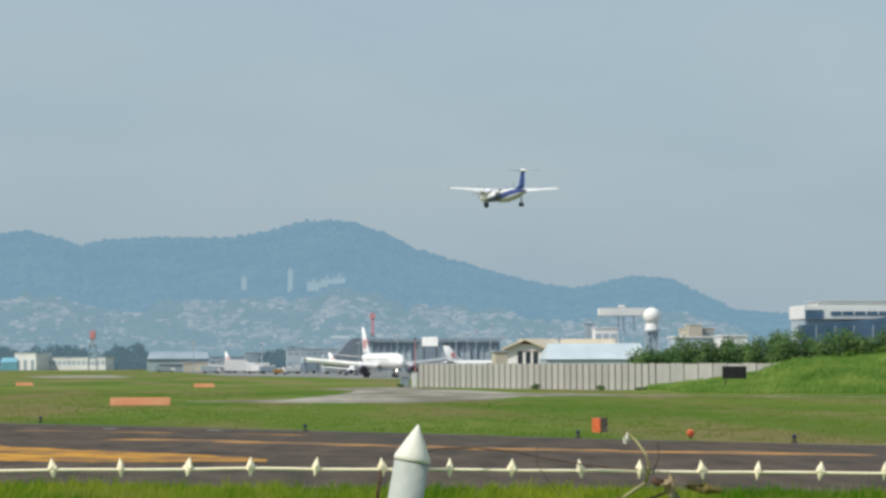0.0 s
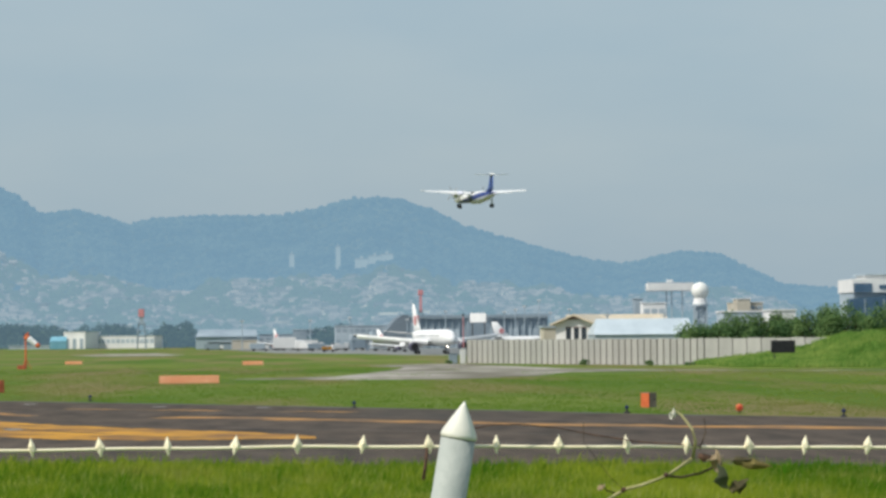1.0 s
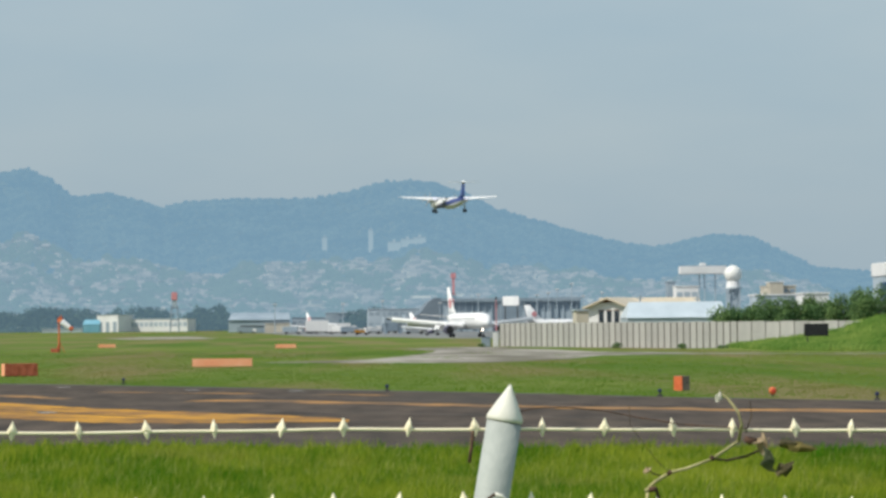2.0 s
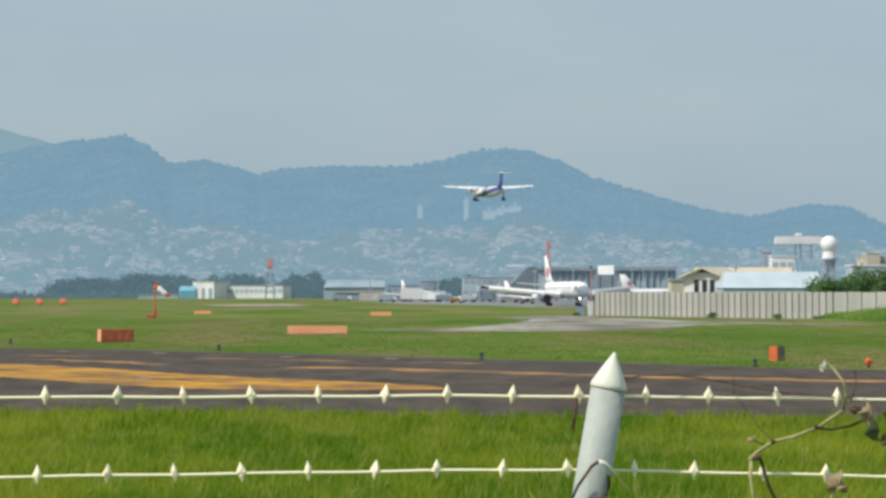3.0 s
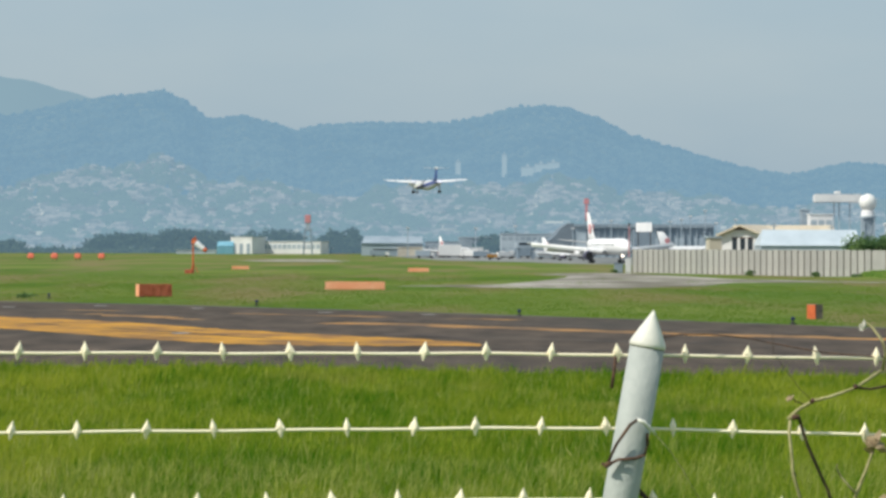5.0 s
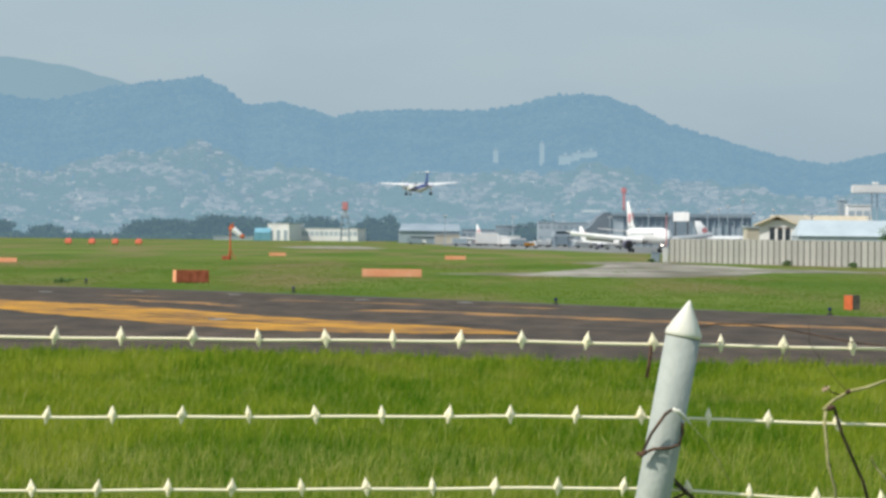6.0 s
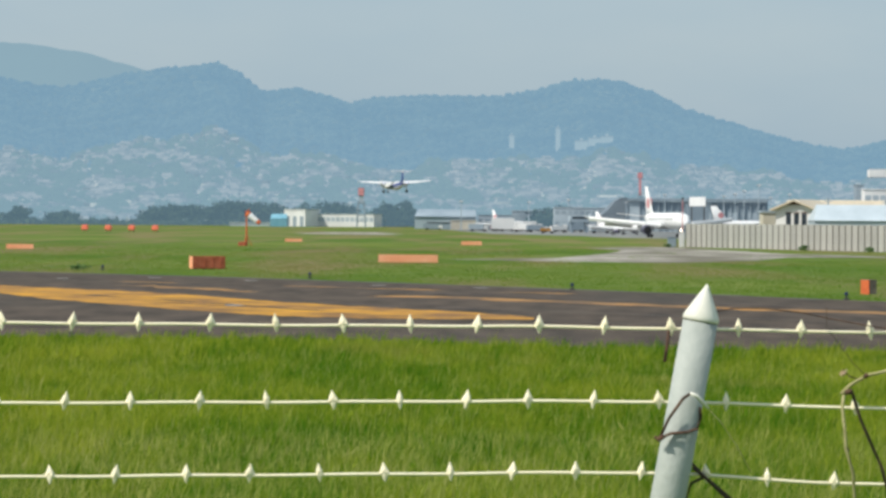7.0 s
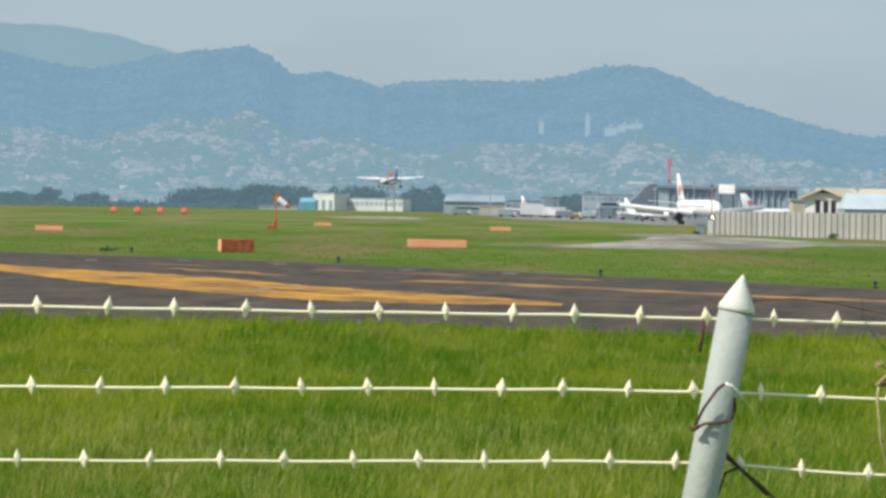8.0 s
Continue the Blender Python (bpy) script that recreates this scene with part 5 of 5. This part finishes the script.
def fence_post():
    ob = thing("fence_post", pose(0, FY, 0), "leaning pale painted steel pipe post with cone cap", "post")
    top, low = Vector((0.3345, 0, 5.037)), Vector((0.2845, 0, 4.753))
    ax = (top - low).normalized()
    foot = top - ax * (top.z - 3.55) / ax.z
    part("pipe", tube(B(), [foot, low, top - ax * 0.004], 0.0288, 32), M_POST, ob, smooth=True)
    bm = B()
    loft(bm, [ring(top + ax * a, ax, r, n=32) for a, r in ((-0.003, 0.0292), (-0.001, 0.0300), (0.002, 0.0303), (0.0055, 0.0295), (0.03, 0.0168), (0.049, 0.0063), (0.0585, 0.0012))])
    part("cap", bm, M_CAP, ob, "white pointed plastic cap", smooth=True)
    part("seam", loft(B(), [ring(top + ax * a, ax, 0.0290, n=32) for a in (-0.0042, -0.0033)]), M_TWIG_DARK, ob)
    return ax


post_axis = fence_post()


def barb_mesh():
    """One moulded barb: a tall upper spike, a shorter lower one and a collar."""
    bm = B()
    sect = ((0.0175, 0.0006), (0.0135, 0.0022), (0.009, 0.0046), (0.005, 0.0066), (0.001, 0.0066), (-0.001, 0.0046), (-0.005, 0.0052), (-0.009, 0.0038), (-0.015, 0.0008))
    loft(bm, [[Vector((r * math.cos(2 * math.pi * i / 8), r * 0.8 * math.sin(2 * math.pi * i / 8), z)) for i in range(8)] for z, r in sect])
    tube(bm, [(-0.007, 0, 0), (0.007, 0, 0)], 0.0045, 8)
    return bm


def wire(zs, barbs):
    xs = [-1.6, -0.83, -0.3, 0.05, 0.28, 0.52, 1.0, 1.7]
    ob = thing("barbed_wire", pose(0, FY + 0.037, 0), "white coated barbed wire with pointed barbs", "barbed wire", "fence wires")
    pts = []
    for i in range(80):
        x = -1.6 + 3.3 * i / 79
        pts.append((x, 0.0012 * math.sin(x * 9), float(np.interp(x, xs, zs)) + 0.0006 * math.sin(x * 21)))
    part("strand", tube(B(), pts, 0.0025, 8), M_WIRE, ob, smooth=True)
    first = None
    for i, x in enumerate(barbs):
        z = float(np.interp(x, xs, zs))
        if first is None:
            b = first = part("barb", barb_mesh(), M_WIRE, ob)
        else:
            b = new("barb", first.data)
            b.parent = ob
        b.location = (x, 0, z + 0.0025)
        b.rotation_euler = (0.15 * math.sin(i * 2.1), 0.13 * math.sin(i * 3.7 + 1), i * 1.3)


def barb_row(inner, left_end, right_end, pitch):
    left, right = [], []
    x = inner[0] - pitch
    while x > left_end:
        left.append(x)
        x -= pitch
    x = inner[-1] + pitch
    while x < right_end:
        right.append(x)
        x += pitch
    return [*left[::-1], *inner, *right]


wire([5.0225, 5.0215, 5.021, 5.0222, 5.020, 5.0175, 5.0105, 5.005], barb_row([-0.827, -0.708, -0.598, -0.478, -0.369, -0.257, -0.145, -0.034, 0.069, 0.177, 0.287, 0.3995, 0.503, 0.6175, 0.717, 0.822, 0.916, 1.022], -1.6, 1.7, 0.109))
wire([4.8825, 4.8875, 4.8935, 4.8978, 4.8983, 4.893, 4.880, 4.870], barb_row([-0.835, -0.720, -0.611, -0.495, -0.384, -0.273, -0.162, -0.051, 0.0514, 0.160, 0.268, 0.380, 0.479, 0.593, 0.698, 0.806], -1.6, 1.7, 0.109))
wire([4.7595, 4.7645, 4.7725, 4.7785, 4.7803, 4.767, 4.7545, 4.7465], barb_row([-0.857, -0.745, -0.635, -0.517, -0.411, -0.295, -0.187, -0.077, 0.026, 0.131, 0.240, 0.347, 0.449, 0.560], -1.6, 1.7, 0.109))
wire([4.63, 4.635, 4.643, 4.649, 4.651, 4.639, 4.627, 4.62], barb_row([-0.8, -0.69, -0.58], -1.6, 1.7, 0.109))


def rods(ob, name, runs, mat, label=""):
    for pts, radius in runs:
        part(name, tube(B(), [(x, y, z) for x, y, z in pts], radius, 7), mat, ob, label, smooth=True)


tie = thing("tie_wire", pose(0, FY, 0), "rusty bent tie wire looped round the post", "wire")
rods(tie, "loop", [([(0.2665, -0.030, 4.842), (0.281, -0.040, 4.876), (0.304, -0.043, 4.909), (0.316, -0.043, 4.917)], 0.0026),
                   ([(0.2665, -0.030, 4.842), (0.285, -0.037, 4.851), (0.312, -0.037, 4.853), (0.3285, -0.024, 4.858), (0.3345, -0.016, 4.876), (0.333, -0.018, 4.893)], 0.0026)], M_RUST)
rods(tie, "end", [([(0.264, -0.03, 4.840), (0.272, -0.038, 4.846)], 0.0045), ([(0.262, -0.028, 4.845), (0.258, -0.03, 4.842)], 0.002),
                  ([(0.284, 0.036, 5.018), (0.281, 0.034, 4.99), (0.277, 0.033, 4.965)], 0.0030)], M_RUST)
rods(tie, "bent_tail", [([(0.315, -0.043, 4.917), (0.326, -0.042, 4.913), (0.338, -0.036, 4.901), (0.346, -0.03, 4.892)], [0.003, 0.0036, 0.0036, 0.002])], M_CAP, "pale bent wire tail")
rods(tie, "thread", [([(0.344, -0.03, 4.894), (0.37, -0.01, 4.866), (0.395, 0.0, 4.829), (0.42, 0.01, 4.785)], 0.0007)], M_TWIG)
loose = thing("loose_wire", pose(0, FY, 0), "thin dark loose wire arching from the post", "wire")
rods(loose, "strand", [([(0.358, 0.0, 5.050), (0.39, 0.01, 5.0555), (0.44, 0.02, 5.0555), (0.50, 0.03, 5.049), (0.56, 0.03, 5.037), (0.63, 0.03, 5.025), (0.70, 0.035, 5.019), (0.74, 0.035, 5.016)], 0.0011)], M_RUST)


def X5(px, py, dy=0.03):
    """Fence-plane place from a fixed scale drawing, 0.933 mm to the unit."""
    return (0.3146 + (px - 1125) * 9.33e-4, dy, 5.0436 - (py - 605) * 9.33e-4)


vine = thing("dry_vine", pose(0, FY, 0), "dried vine with withered leaves clinging to the fence", "vine")
rods(vine, "stem", [([X5(1565, 655, 0.02), X5(1517, 686, 0.01), X5(1470, 702, 0.0), X5(1440, 709, 0.0), X5(1415, 728), X5(1399, 744)], [0.0028, 0.0026, 0.0026, 0.003, 0.003, 0.0038]),
                    ([X5(1399, 744, 0.0), X5(1397, 765, 0.0), X5(1400, 800, -0.01), X5(1403, 838, -0.01), X5(1416, 882, -0.01), X5(1425, 960), X5(1430, 1100)], 0.0027),
                    ([X5(1565, 655, 0.02), X5(1568, 625, 0.0), X5(1562, 603, 0.0), X5(1548, 580), X5(1538, 572), X5(1530, 574)], [0.003, 0.0028, 0.0024, 0.002, 0.0016, 0.0022]),
                    ([X5(1549, 792, 0.01), X5(1539, 829), X5(1519, 880), X5(1500, 960)], [0.0022, 0.0026, 0.003, 0.003]),
                    ([X5(1482, 822, 0.0), X5(1485, 832), X5(1496, 849), X5(1519, 876, 0.02)], [0.0012, 0.0016, 0.0018, 0.002])], M_TWIG)
rods(vine, "knot", [([X5(1512, 684, 0.01), X5(1519, 686, 0.01)], 0.0045), ([X5(1436, 707, 0.0), X5(1441, 712, 0.0)], 0.0046), ([X5(1574, 650, 0.01), X5(1584, 655, 0.01), X5(1596, 654, 0.01)], [0.004, 0.0075, 0.004]),
                    ([X5(1403, 740, 0.01), X5(1416, 738, 0.01)], 0.0045), ([X5(1404, 836, 0.0), X5(1407, 844, 0.0)], 0.0036)], M_RUST)
rods(vine, "dark_stem", [([X5(1415, 738, 0.01), X5(1433, 789), X5(1455, 838), X5(1470, 870), X5(1495, 960), X5(1520, 1100)], 0.0028),
                         ([X5(1517, 686, 0.01), X5(1545, 690), X5(1580, 683), X5(1610, 670)], 0.0022),
                         ([X5(1400, 700, 0.01), X5(1412, 712), X5(1436, 720)], 0.0012), ([X5(1575, 640, 0.0), X5(1590, 610), X5(1588, 585)], 0.0012),
                         ([X5(1370, 590, 0.02), X5(1372, 625), X5(1390, 650), X5(1420, 690), X5(1440, 709)], 0.0005)], M_TWIG_DARK)
rods(vine, "low_stem", [([(0.32, 0.04, 4.80), (0.345, 0.03, 4.775), (0.385, 0.02, 4.742), (0.43, 0.0, 4.70)], 0.0026), ([(0.345, 0.03, 4.775), (0.322, 0.02, 4.765), (0.311, 0.02, 4.73)], 0.0026),
                        ([(0.325, 0.03, 4.79), (0.35, 0.02, 4.77), (0.392, 0.01, 4.73)], 0.003)], M_TWIG_DARK)


def withered_leaf(center, ln, wd, rot, mat, curl):
    """A curled, lobed leaf with thickness."""
    bm = B()
    n = 7
    rows = []
    for i in range(n):
        u = i / (n - 1)
        w = wd * math.sin(math.pi * min(1, 0.12 + 0.88 * u)) * (1 + 0.3 * math.sin(u * 17 + curl))
        rows.append([bm.verts.new((s * w * (1 - 0.2 * abs(s)), curl * 0.01 * abs(s) + 0.004 * math.sin(u * 8 + s), ln * (u - 0.5) + 0.004 * s * math.sin(u * 11))) for s in (-1, -0.5, 0, 0.5, 1)])
    for a, b in zip(rows, rows[1:]):
        for i in range(4):
            bm.faces.new((a[i], a[i + 1], b[i + 1], b[i]))
    bmesh.ops.solidify(bm, geom=bm.faces[:], thickness=0.0006)
    ob = part("leaf", bm, mat, vine)
    ob.matrix_basis = Matrix.Translation(center) @ Euler(rot).to_matrix().to_4x4()


for c, ln, wd, rot, mat, curl in ((X5(1611, 664, 0.0), 0.036, 0.011, (0.3, -0.15, 0.3), M_DRYLEAF_PINK, 1.2), (X5(1602, 656, 0.0), 0.026, 0.007, (0.2, 1.3, 0.2), M_DRYLEAF_PINK, 0.8), (X5(1624, 692, 0.0), 0.044, 0.015, (0.4, -0.55, 0.5), M_SHADELEAF, 1.6),
                                  (X5(1645, 707, -0.004), 0.034, 0.014, (0.3, 0.9, 0.2), M_DARKLEAF, 1.1), (X5(1673, 667, 0.01), 0.066, 0.011, (0.2, 1.72, 0.3), M_DRYLEAF, 0.7), (X5(1660, 660, 0.012), 0.046, 0.007, (0.2, 1.6, 0.6), M_DARKLEAF, 1.2),
                                  (X5(1552, 783, 0.0), 0.032, 0.013, (0.4, 0.5, 0.4), M_DRYLEAF_PINK, 1.4), (X5(1561, 790, 0.0), 0.030, 0.011, (0.1, 2.4, 0.4), M_DRYLEAF_PINK, 0.5), (X5(1543, 791, 0.0), 0.024, 0.009, (0.1, -0.6, 0.4), M_DRYLEAF_PINK, 0.9),
                                  (X5(1399, 707, 0.0), 0.012, 0.005, (0.2, 0.9, 0.1), M_DRYLEAF_PINK, 1.1), (X5(1529, 578, 0.0), 0.016, 0.0065, (0.2, 0.2, 0.1), M_CAP, 0.8), (X5(1568, 882, 0.0), 0.02, 0.007, (0.2, 1.2, 0.1), M_DRYLEAF_PINK, 0.9)):
    withered_leaf(c, ln, wd, rot, mat, curl)


# ---- what moves ----
def motions():
    path = [(0, 489, 273, 745), (1.2, 331, 220.5, 818), (2.5, 201, 173.5, 902), (3.5, 101, 139.5, 958), (5, -28, 92.5, 1030), (6.5, -144, 56, 1150), (8, -238, 26, 1265)]
    walk(prop_liner, [(t, Matrix.Translation(at(az, el, y)) @ pose(0, 0, 0, 1.5 - 0.1 * t, -0.6 - 0.1 * t, 14.4)) for t, az, el, y in path])
    for p in propellers:
        home = p.location.copy()
        walk(p, [(0.1 * i, pose(*home, 0, 76 * i, 0)) for i in range(81)])
    walk(taxi_jet, [(t, pose(54.8 + 0.61 * (t - 3.5) - 0.182 * 27, 945 - 2.4 * (t - 3.5) + 0.983 * 27, 0, 0, 0, 180 + 10.5)) for t in (0, 2, 4, 6, 8)])


motions()
